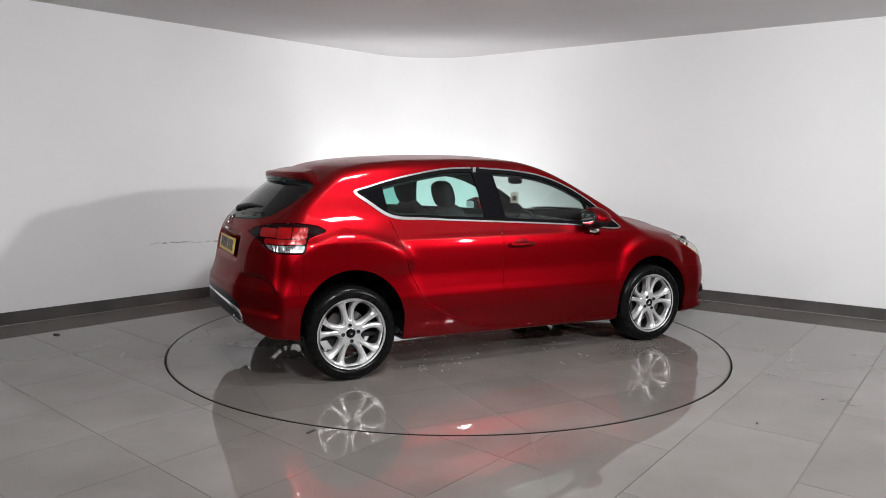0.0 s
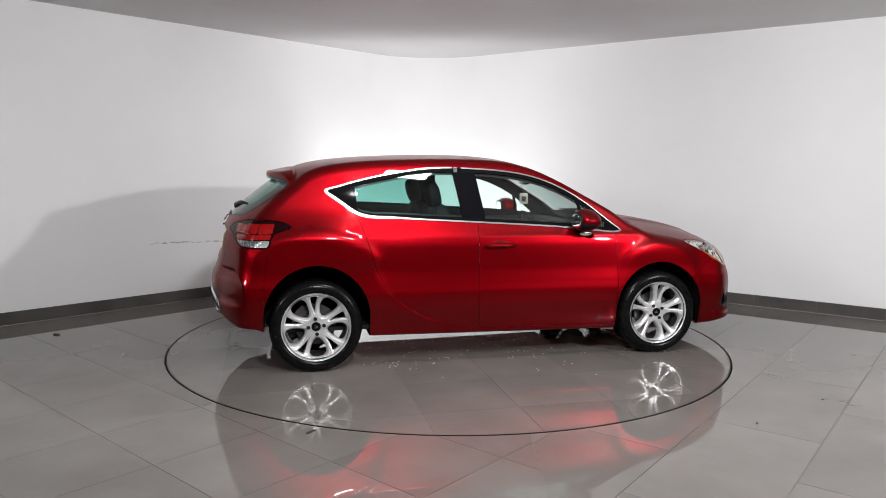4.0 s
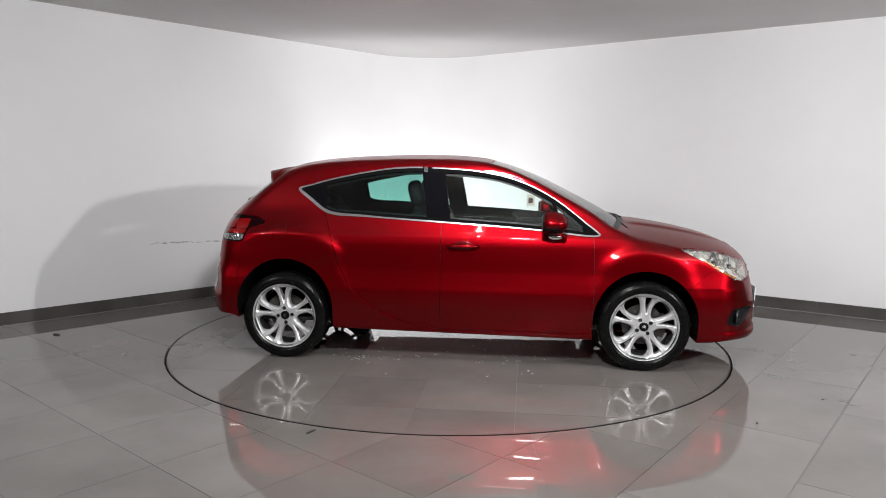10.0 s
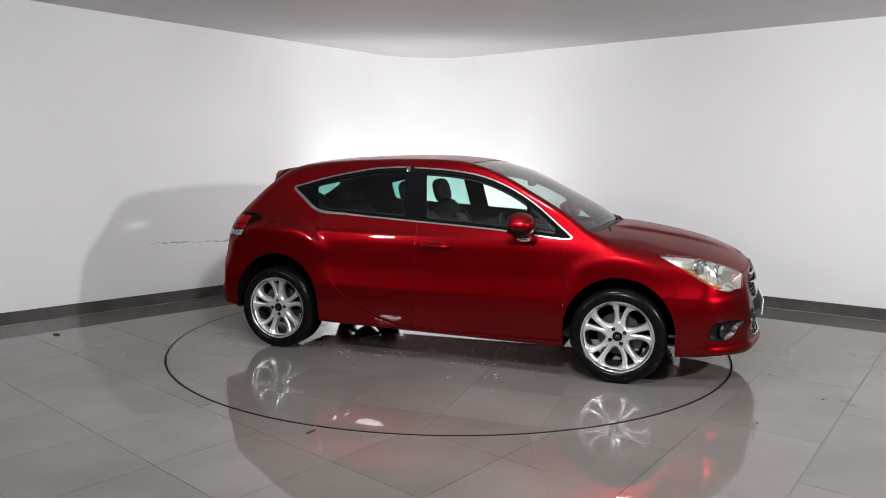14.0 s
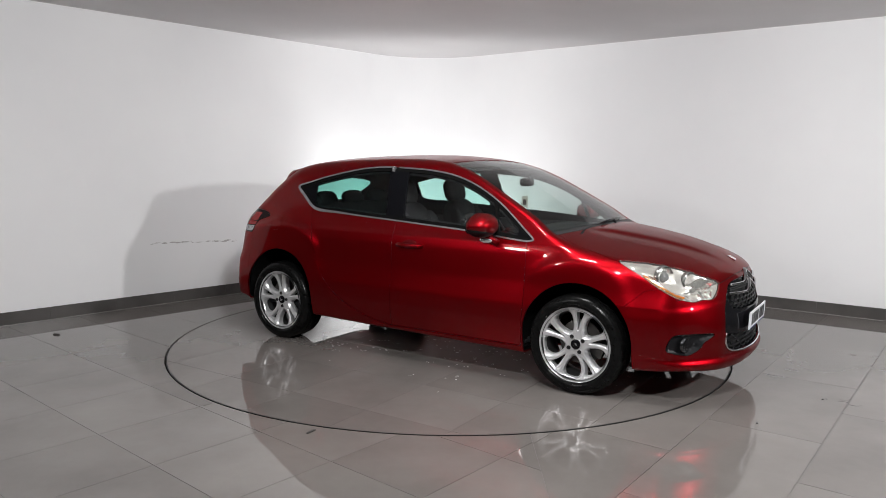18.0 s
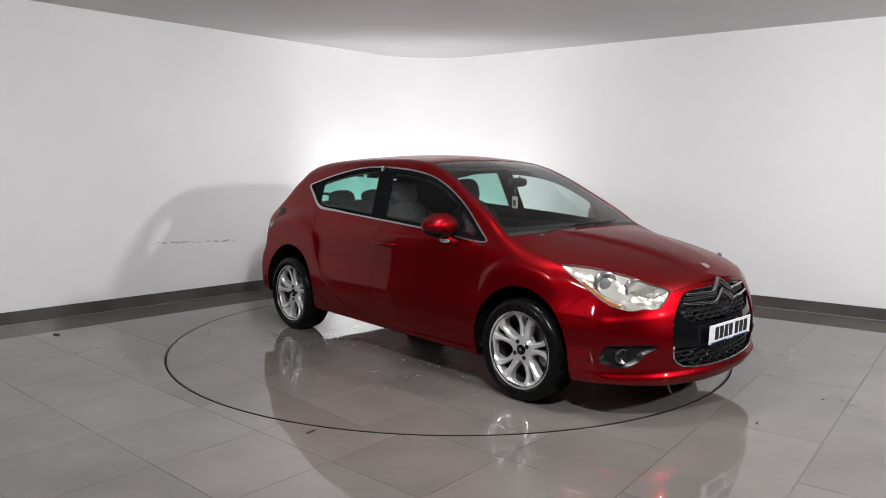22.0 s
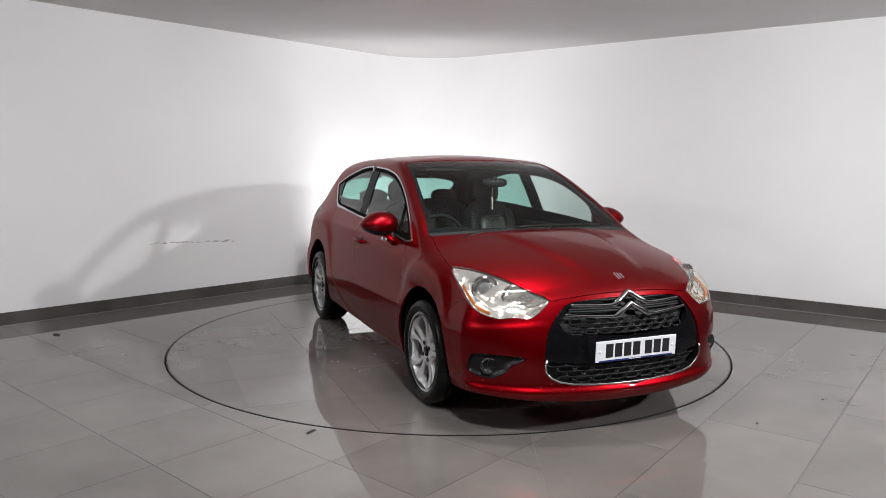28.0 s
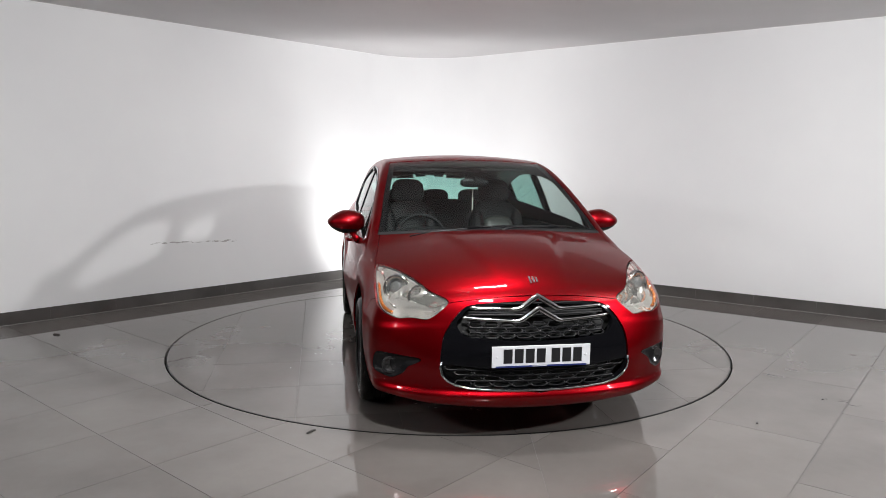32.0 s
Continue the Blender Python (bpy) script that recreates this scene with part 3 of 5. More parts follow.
DOOR_R = np.array(((-0.14, 1.1), (-1.01, 1.085), (-0.956, 0.938), (-0.889, 0.714), (-0.812, 0.563), (-0.713, 0.465), (-0.61, 0.398), (-0.508, 0.347), (-0.4, 0.305), (-0.303, 0.280), (-0.2, 0.264), (-0.14, 0.258)))
LAMP_F = rounded(((0.0, 0.866), (0.10, 0.79), (0.20, 0.715), (0.30, 0.665), (0.40, 0.643), (0.47, 0.652), (0.555, 0.652), (0.615, 0.738), (0.50, 0.783), (0.36, 0.826), (0.18, 0.858)), 5, 0.4)
LAMP_R = rounded(((0.0, 1.003), (0.06, 1.038), (0.18, 1.056), (0.34, 1.050), (0.50, 1.020), (0.56, 0.985), (0.46, 0.952), (0.37, 0.905), (0.28, 0.872), (0.12, 0.866), (0.092, 0.885), (0.085, 0.962)), 5, 0.3)
GRILLE = rounded(((0.0, 0.748), (0.33, 0.728), (0.42, 0.675), (0.49, 0.57), (0.51, 0.43), (0.49, 0.35), (0.40, 0.312), (0.2, 0.303), (-0.2, 0.303), (-0.2, 0.748)), 6, 0.4)
FOG = rounded(((0.815, 0.452), (0.832, 0.35), (0.75, 0.326), (0.69, 0.36), (0.665, 0.400), (0.612, 0.432), (0.607, 0.450)), 5, 0.3)
GATE = rounded(((-0.4, 0.612), (0.0, 0.612), (0.40, 0.622), (0.47, 0.70), (0.53, 0.84), (0.56, 0.95), (0.62, 1.06), (0.66, 1.18), (0.60, 1.33), (0.0, 1.37), (-0.4, 1.37)), 5, 0.35)
SCREEN_R = rounded(((-0.3, 1.055), (0.0, 1.055), (0.40, 1.068), (0.54, 1.10), (0.61, 1.19), (0.62, 1.27), (0.52, 1.325), (0.0, 1.355), (-0.3, 1.355)), 6, 0.35)
BUMPER_F = np.array(((1.45, 0.52), (1.62, 0.60), (1.73, 0.70), (1.95, 0.745), (2.4, 0.80), (2.4, 0.05), (1.45, 0.05)))
BUMPER_R = np.array(((-1.615, 0.90), (-1.655, 0.62), (-1.655, 0.05), (-2.4, 0.05), (-2.4, 0.90)))


def lamp_front(p):
    u = (p[:, 0] - 1.561) * 0.814 + (0.80 - p[:, 1]) * 0.581
    return np.maximum(poly_dist(u, p[:, 2], LAMP_F), 0.3 - p[:, 1] + np.where(p[:, 0] > 1, 0, 9))


def lamp_rear(p):
    u = (p[:, 0] + 1.485) * -0.789 + (0.844 - p[:, 1]) * 0.616
    return np.maximum(poly_dist(u, p[:, 2], LAMP_R), 0.3 - p[:, 1] + np.where(p[:, 0] < -1, 0, 9))


def arches(p):
    f = np.hypot(p[:, 0] - 1.309, p[:, 2] - 0.350) - 0.364
    r = np.hypot(p[:, 0] + 1.297, p[:, 2] - 0.383) - 0.364
    low_f = np.maximum(np.abs(p[:, 0] - 1.309) - 0.364, p[:, 2] - 0.350)
    low_r = np.maximum(np.abs(p[:, 0] + 1.297) - 0.364, p[:, 2] - 0.383)
    return np.maximum(np.minimum(np.minimum(f, low_f), np.minimum(r, low_r)), 0.52 - p[:, 1])


def screen_front(p):
    e = rear_shift(p[:, 0], p[:, 1])
    s = side_field(p[:, 0], p[:, 1], p[:, 2])
    return np.maximum(np.maximum(s + 0.050, e - 1.178), np.maximum(0.215 - e, 0.97 - p[:, 2]))


def cowl_strip(p):
    e = rear_shift(p[:, 0], p[:, 1])
    s = side_field(p[:, 0], p[:, 1], p[:, 2])
    return np.maximum(np.maximum(s + 0.050, e - 1.222), np.maximum(1.0 - e, 0.93 - p[:, 2]))


def bonnet_area(p):
    s = side_field(p[:, 0], p[:, 1], p[:, 2])
    e = rear_shift(p[:, 0], p[:, 1])
    edge = p[:, 1] - (0.715 + 0.075 * np.clip((p[:, 0] - 1.0) / 0.5, 0, 1))
    return np.maximum(np.maximum(edge, 1.2 - e), (0.772 - 0.19 * p[:, 1] ** 2) - p[:, 2])


_, half = clip(*half, arches)
shell = half
glass_side, rest = clip(*half, in_side(WINDOWS))
_, shell = clip(*shell, lambda p: in_side(WINDOWS)(p) + 0.05)
_, shell = clip(*shell, lambda p: screen_front(p) + 0.03)
_, shell = clip(*shell, lambda p: in_back(SCREEN_R)(p) + 0.03)
for f in (lamp_front, lamp_rear, in_front(GRILLE, 1.8), in_front(FOG, 1.6)):
    _, shell = clip(*shell, f)
screen_f, rest = cut(rest, screen_front, 0.006)
cowl, rest = cut(rest, cowl_strip, 0.004)
lamp_f, rest = cut(rest, lamp_front, 0.0035)
lamp_r, rest = cut(rest, lamp_rear, 0.005)
grille, rest = cut(rest, in_front(GRILLE, 1.8), 0.003)
fog, rest = cut(rest, in_front(FOG, 1.6), 0.002)
screen_r, rest = cut(rest, in_back(SCREEN_R), 0.006)
bonnet, rest = cut(rest, bonnet_area)
door_f, rest = cut(rest, in_side(DOOR_F, 0.6))
door_r, rest = cut(rest, in_side(DOOR_R, 0.6))
bump_f, rest = cut(rest, in_side(BUMPER_F, -1.0), 0.0018)
gate, rest = cut(rest, in_back(GATE, -1.5))
bump_r, rest = cut(rest, in_side(BUMPER_R, -1.0), 0.0018)
cap, rest_right = cut(rest, lambda p: np.maximum(np.hypot(p[:, 0] + 1.337, p[:, 2] - 0.958) - 0.060, 0.5 - p[:, 1]), 0.0016)

left_skin, right_skin = skin(*rest), flip_y(*skin(*rest_right))
body = mesh_object("body", np.concatenate([left_skin[0], right_skin[0]]), np.concatenate([left_skin[1], right_skin[1] + len(left_skin[0])]), M_PAINT, car, "metallic red painted steel body shell",
                   np.concatenate([left_skin[2], right_skin[2]]))
panel("fuel_flap", cap, M_PAINT, car, both=False, sides=(-1,))
panel("bonnet", bonnet, M_PAINT, car, "metallic red bonnet with two creases")
panel("front_door", door_f, M_PAINT, car, both=False)
panel("rear_door", door_r, M_PAINT, car, both=False)
panel("front_bumper", bump_f, M_PAINT, car)
rear_low, bump_r = clip(*bump_r, lambda p: p[:, 2] - curve((0, 0.31, 0.455, 0.54, 0.586, 0.64, 0.95), (0.577, 0.572, 0.541, 0.47, 0.40, 0.34, 0.2))(p[:, 1]))
panel("rear_bumper", bump_r, M_PAINT, car)
panel("rear_valance", rear_low, M_RECESS, car, "black plastic lower valance")
panel("tailgate", gate, M_PAINT, car)
for o in panel("windscreen", screen_f, M_SCREEN, car, "large tinted windscreen with fine water beads", depth=0.004, lift=-0.002):
    o.visible_shadow = False
panel("scuttle", cowl, M_BLACK, car, "black plastic scuttle panel")
for o in panel("rear_screen", screen_r, M_PRIVACY, car, "dark tinted rear screen", depth=0.004):
    o.visible_shadow = False
sv = shell[0] - 0.016 * (lambda g: g / np.maximum(np.linalg.norm(g, axis=1), 1e-9)[:, None])(grad(body_field, shell[0]))
deep = body_field(sv[:, 0], sv[:, 1], sv[:, 2]) < -0.005
shell = (shell[0], shell[1][deep[shell[1]].all(1)])
sv = np.concatenate([sv, sv * np.array([1, -1, 1])])
mesh_object("inner_shell", sv, np.concatenate([shell[1], shell[1][:, ::-1] + len(shell[0])]), M_RECESS, car, "black inner shell and seals")

# side windows: chrome surround, black frames, panes
wd = in_side(WINDOWS)
chrome_band, inside = clip(*glass_side, lambda p: -(wd(p) + 0.011 + 0.010 * np.clip((-0.55 - p[:, 0]) / 0.4, 0, 1) * np.clip((1.27 - p[:, 2]) / 0.04, 0, 1) - 0.001 * np.clip((p[:, 0] - 0.2) / 0.3, 0, 1) * np.clip((p[:, 2] - 1.02) / 0.05, 0, 1)))
pillar = lambda p: np.abs(p[:, 0] + 0.185 + (1.2 - p[:, 2]) * -0.16) - 0.085
_, chrome_band = clip(*chrome_band, lambda p: np.maximum(np.abs(p[:, 0] + 0.285 - 0.02) - 0.035, 1.3 - p[:, 2]))
panel("window_trim", chrome_band, M_TRIM, car, "brushed chrome window surround", both=False, depth=0.014, lift=0.005)
frame_band, panes = clip(*inside, lambda p: -(wd(p) + 0.034))
centre_post, panes = clip(*panes, pillar)
front_bar, panes = clip(*panes, lambda p: np.abs(p[:, 0] - 0.68 - (1.1 - p[:, 2]) * 0.30) - 0.013)
front_tip, panes = clip(*panes, lambda p: 0.865 - p[:, 0])
rear_bar, panes = clip(*panes, lambda p: p[:, 0] + 1.01 - (1.2 - p[:, 2]) * 0.12)
panel("window_frame", frame_band, M_RUBBER, car, "black window seal", both=False, depth=0.01)
panel("centre_post", centre_post, M_POST, car, "gloss black door post", both=False, depth=0.01, lift=0.001)
panel("quarter_panel", front_tip, M_POST, car, "gloss black corner panel", both=False, depth=0.01)
panel("quarter_bar", front_bar, M_RUBBER, car, both=False, depth=0.01)
panel("rear_quarter_panel", rear_bar, M_POST, car, "gloss black quarter panel", both=False, depth=0.01)
fr, re = clip(*panes, lambda p: -p[:, 0] - 0.15)
quarter, fr = clip(*fr, lambda p: 0.68 + (1.1 - p[:, 2]) * 0.30 - p[:, 0])
for nm, ms, gm in (("front_window", fr, M_GLASS), ("quarter_window", quarter, M_GLASS), ("rear_window", re, M_PRIVACY)):
    for o in panel(nm, ms, gm, car, both=False, depth=0.004, lift=-0.006):
        o.visible_shadow = False

# rear lamps: smoked ends, red blocks, clear lower band
def lamp_u(p):
    return (p[:, 0] + 1.485) * -0.789 + (0.844 - p[:, 1]) * 0.616


def lamp_block(u0, u1, z0, z1, slant=0.10):
    """A slanting block of the rear lamp, by its ends along the lamp and its heights."""
    def f(p):
        u = lamp_u(p) - slant * (p[:, 2] - 0.95)
        return np.maximum(np.maximum(np.maximum(u0 - u, u - u1), np.maximum(z0 - p[:, 2], p[:, 2] - z1)), lamp_rear(p) + 0.008)
    return f


red_a, lamp_rest = clip(*lamp_r, lamp_block(0.095, 0.178, 0.962, 1.030))
red_b, lamp_rest = clip(*lamp_rest, lamp_block(0.184, 0.285, 0.962, 1.030))
red_c, lamp_rest = clip(*lamp_rest, lamp_block(0.291, 0.430, 0.966, 1.022))
red_d, lamp_rest = clip(*lamp_rest, lamp_block(0.100, 0.385, 0.925, 0.957))
white, smoke = clip(*lamp_rest, lamp_block(0.085, 0.40, 0.85, 0.919))
for o in panel("rear_lamp", smoke, M_SMOKE, car, "smoked rear lamp with red and clear sections", both=False, depth=0.03):
    side = 1 if o.data.vertices[0].co.y > 0 else -1
    for r in (red_a, red_b, red_c, red_d):
        panel("red_lens", r, M_REDLENS, o, "glossy red lens", both=False, sides=(side,), depth=0.02, lift=0.001)
    panel("clear_lens", white, M_WHITELENS, o, "clear ribbed lens", both=False, sides=(side,), depth=0.02, lift=0.001)


# ---- car: small shapes ----
def tube(bm, pts, radius, seg=8, flat=1.0, closed=False, cap=True):
    """A round bar along a line of points; flat squeezes it in z."""
    pts = [Vector(p) for p in pts]
    rings = []
    for i, p in enumerate(pts):
        a = pts[i - 1] if (i or closed) else p
        b = pts[(i + 1) % len(pts)] if (i < len(pts) - 1 or closed) else p
        d = (b - a).normalized()
        up = Vector((0, 0, 1)) if abs(d.z) < 0.9 else Vector((1, 0, 0))
        s = d.cross(up).normalized()
        w = s.cross(d)
        r = radius[i] if isinstance(radius, (list, tuple)) else radius
        rings.append([bm.verts.new(p + s * (math.cos(2 * math.pi * k / seg) * r) + w * (math.sin(2 * math.pi * k / seg) * r * flat)) for k in range(seg)])
    n = len(rings)
    for i in range(n if closed else n - 1):
        r0, r1 = rings[i], rings[(i + 1) % n]
        for k in range(seg):
            bm.faces.new((r0[k], r0[(k + 1) % seg], r1[(k + 1) % seg], r1[k]))
    if cap and not closed:
        bm.faces.new(rings[0][::-1])
        bm.faces.new(rings[-1])
    return bm


def lathe(bm, profile, seg=64, y_axis=True, close=False):
    """Spins (radius, across) round the y axis."""
    rings = []
    for r, y in profile:
        rings.append([bm.verts.new((math.cos(2 * math.pi * k / seg) * r, y, math.sin(2 * math.pi * k / seg) * r)) for k in range(seg)])
    n = len(rings)
    for i in range(n if close else n - 1):
        r0, r1 = rings[i], rings[(i + 1) % n]
        for k in range(seg):
            bm.faces.new((r0[k], r0[(k + 1) % seg], r1[(k + 1) % seg], r1[k]))
    return bm


def blob(bm, center, radii, power=2.5, seg=28, rings=16, m=None, shape=None):
    """A rounded solid; shape(p) may bend its unit points."""
    vs = []
    for i in range(rings + 1):
        t = -math.pi / 2 + math.pi * i / rings
        row = []
        for k in range(seg):
            f = 2 * math.pi * k / seg
            p = Vector((math.cos(t) * math.cos(f), math.cos(t) * math.sin(f), math.sin(t)))
            q = (abs(p.x) ** power + abs(p.y) ** power + abs(p.z) ** power) ** (-1 / power)
            p = p * q
            if shape:
                p = shape(p)
            p = Vector((p.x * radii[0], p.y * radii[1], p.z * radii[2]))
            if m is not None:
                p = m @ p
            row.append(bm.verts.new(p + Vector(center)))
        vs.append(row)
    for i in range(rings):
        for k in range(seg):
            bm.faces.new((vs[i][k], vs[i][(k + 1) % seg], vs[i + 1][(k + 1) % seg], vs[i + 1][k]))
    bmesh.ops.remove_doubles(bm, verts=bm.verts[:], dist=1e-5)
    return bm


FY, FZ = np.linspace(0, 0.86, 87), np.linspace(0.25, 0.80, 56)


def front_grid():
    y, z = np.meshgrid(FY, FZ, indexing="ij")
    lo, hi = np.full_like(y, 1.4), np.full_like(y, 2.4)
    for _ in range(16):
        mid = (lo + hi) / 2
        inside = body_field(mid, y, z) < 0
        lo, hi = np.where(inside, mid, lo), np.where(inside, hi, mid)
    return lo


FRONT = front_grid()


def front_x(y, z):
    """Where the car's front surface lies at a width and a height."""
    i, j = abs(y) / 0.01, (z - 0.25) / 0.01
    i0, j0 = min(int(i), 85), min(max(int(j), 0), 54)
    a, b = i - i0, j - j0
    return float((FRONT[i0, j0] * (1 - a) + FRONT[i0 + 1, j0] * a) * (1 - b) + (FRONT[i0, j0 + 1] * (1 - a) + FRONT[i0 + 1, j0 + 1] * a) * b)


# wheels, turned out towards -y
def build_wheel():
    bm = bmesh.new()
    lathe(bm, [(0.225, 0.06), (0.222, 0.0), (0.206, -0.03), (0.205, -0.10), (0.214, -0.155), (0.232, -0.165)][::-1])
    wheel = part("wheel", bm, M_BARREL, car, "silver multi-spoke alloy wheel with a black tyre", True)
    R = WHEEL_R
    bm = bmesh.new()
    lathe(bm, [(0.236, 0.045), (0.243, 0.062), (0.262, 0.072), (0.285, 0.070), (0.303, 0.060), (R - 0.006, 0.045), (R - 0.001, 0.030), (R, 0.0), (R, -0.10), (R - 0.003, -0.135), (0.29, -0.165), (0.26, -0.165), (0.236, -0.15)], 96, close=True)
    tyre = part("tyre", bm, M_TYRE, wheel, "black rubber tyre", True)
    bm = bmesh.new()
    for gy in (-0.012, -0.05, -0.088):
        lathe(bm, [(R + 0.0004, gy + 0.004), (R + 0.0006, gy), (R + 0.0004, gy - 0.004)], 96)
    part("tread_groove", bm, M_RUBBER, tyre, "", True)
    bm = bmesh.new()
    lathe(bm, [(0.228, 0.035), (0.236, 0.055), (0.244, 0.057), (0.247, 0.048), (0.243, 0.03), (0.228, 0.02)], 96, close=True)
    part("rim_lip", bm, M_RIM, wheel, "polished silver rim lip", True)
    # five forked spokes: rounded openings between them, a narrow wedge in each fork
    bm = bmesh.new()
    lathe(bm, [(0.0, 0.030), (0.028, 0.030), (0.034, 0.026), (0.040, 0.024), (0.042, -0.02), (0.0, -0.02)], 48)
    part("hub", bm, M_RIM, wheel, "", True)
    side = ((0.096, 0.024), (0.130, 0.0455), (0.165, 0.0575), (0.195, 0.0555), (0.214, 0.037))
    big = rounded(((0.081, 0.0), *side, (0.2185, 0.0), *[(u, -w) for u, w in side[::-1]]), 5, 0.42)
    wedge = np.array(((0.096, 0.0), (0.125, 0.0065), (0.17, 0.0165), (0.205, 0.0255), (0.211, 0.023), (0.213, 0.0), (0.211, -0.023), (0.205, -0.0255), (0.17, -0.0165), (0.125, -0.0065)))
    half36 = math.pi / 5

    def openings(p):
        r, f = np.hypot(p[:, 0], p[:, 2]), np.arctan2(p[:, 2], p[:, 0])
        f = f + 0.06 * np.sin((r - 0.04) / 0.2 * math.pi)
        g = np.abs(f) - half36
        d_big = poly_dist(r * np.cos(g), r * np.sin(g), big)
        d_wedge = poly_dist(r * np.cos(f), r * np.sin(f), wedge)
        return d_big, d_wedge

    rr, ff = np.meshgrid(np.linspace(0.036, 0.2405, 44), np.linspace(-half36, half36, 56), indexing="ij")
    fs = ff - 0.06 * np.sin((rr - 0.04) / 0.2 * math.pi)
    gv = np.stack([rr * np.cos(fs), 0 * rr, rr * np.sin(fs)], -1).reshape(-1, 3)
    i = (np.arange(43)[:, None] * 56 + np.arange(55)[None, :]).reshape(-1)
    gt = np.concatenate([np.stack([i, i + 57, i + 56], 1), np.stack([i, i + 1, i + 57], 1)])
    _, (gv, gt) = clip(gv, gt, lambda p: np.minimum(*openings(p)))

    def face_height(p):
        r = np.hypot(p[:, 0], p[:, 2])
        d_big, d_wedge = openings(p)
        h = 0.026 + 0.026 * (np.clip(r, 0, 0.24) / 0.236) ** 1.3 - 0.006 * np.sin(np.clip((r - 0.05) / 0.19, 0, 1) * math.pi)
        h = h - 0.020 * np.clip(1 - d_big / 0.017, 0, 1) ** 1.6 - 0.010 * np.clip(1 - d_wedge / 0.010, 0, 1)
        return h - 0.004 * sig((0.012 - np.abs(d_big - d_wedge - 0.004)) / 0.002) * np.clip((r - 0.07) / 0.03, 0, 1) * np.clip((0.215 - r) / 0.02, 0, 1)

    def tilt(p, e=0.0006):
        n = np.zeros_like(p)
        for ax3 in (0, 2):
            d = np.zeros(3)
            d[ax3] = e
            n[:, ax3] = -(face_height(p + d) - face_height(p - d)) / (2 * e)
        n[:, 1] = 1
        return n / np.linalg.norm(n, axis=1)[:, None]

    fn = tilt(gv)
    fv = gv + np.array([0, 1.0, 0]) * face_height(gv)[:, None]
    e = edges_of(gt)
    keep = (np.minimum(*openings(gv))[e] < 0.0008).all(1)
    e = e[keep]
    d3 = fv[e[:, 1]] - fv[e[:, 0]]
    wn = np.cross(d3, np.array([0, 1.0, 0]))
    wn /= np.maximum(np.linalg.norm(wn, axis=1), 1e-9)[:, None]
    drop = np.array([0, 0.045, 0])
    k0, m0 = len(fv), len(e)
    i = k0 + np.arange(m0)
    all_v = np.concatenate([fv, fv[e[:, 0]], fv[e[:, 1]], fv[e[:, 1]] - drop, fv[e[:, 0]] - drop])
    all_n = np.concatenate([fn, wn, wn, wn, wn])
    all_t = np.concatenate([gt, np.stack([i + m0, i, i + 2 * m0], 1), np.stack([i, i + 3 * m0, i + 2 * m0], 1)])
    spoke = None
    for k in range(5):
        if spoke is None:
            spoke = mesh_object("spoke", all_v, all_t, M_RIM, wheel, "forked silver spoke", all_n)
        else:
            o = new("spoke", spoke.data)
            o.parent = wheel
            o["label"] = "forked silver spoke"
            spoke_k = o
        (spoke if k == 0 else spoke_k).matrix_basis = Matrix.Rotation(-radians(28 + 72 * k), 4, "Y")
    for k in range(4):
        a = radians(60 + 90 * k)
        bm = bmesh.new()
        lathe(bm, [(0.0, 0.030), (0.007, 0.030), (0.0085, 0.034), (0.0125, 0.034), (0.0135, 0.030), (0.0135, 0.015)], 14)
        bmesh.ops.translate(bm, verts=bm.verts[:], vec=(math.cos(a) * 0.054, 0.002, math.sin(a) * 0.054))
        part("wheel_bolt", bm, M_BOLT, wheel, "dark wheel bolt", True)
    bm = bmesh.new()
    lathe(bm, [(0.0, 0.036), (0.027, 0.036), (0.032, 0.032), (0.032, 0.02)], 24)
    part("centre_cap", bm, M_GLOSS, wheel, "black centre cap with a small silver mark", True)
    bm = bmesh.new()
    for dz in (-0.006, 0.004):
        for s in (-1, 1):
            tube(bm, [(0, 0.0365, dz + 0.006), (s * 0.011, 0.0365, dz - 0.002)], 0.0018, 6)
    part("cap_mark", bm, M_CHROME, wheel)
    bm = bmesh.new()
    lathe(bm, [(0.06, -0.06), (0.145, -0.06), (0.145, -0.075), (0.06, -0.075)], 48, close=True)
    part("brake_disc", bm, M_DISC, wheel, "worn steel brake disc", False)
    bm = bmesh.new()
    for i in range(8):
        a0, a1 = radians(150 + 8 * i), radians(158 + 8 * i)
        for r0, r1 in ((0.10, 0.165),):
            q = [(math.cos(t) * r, y, math.sin(t) * r) for y in (-0.035, -0.09) for t, r in ((a0, r0), (a1, r0), (a1, r1), (a0, r1))]
            vs = [bm.verts.new(p) for p in q]
            for f in ((0, 1, 2, 3), (7, 6, 5, 4), (3, 2, 6, 7), (0, 4, 5, 1)):
                bm.faces.new([vs[n] for n in f])
    part("brake_caliper", bm, M_DISC, wheel)
    return wheel


WHEEL_Y = 0.812
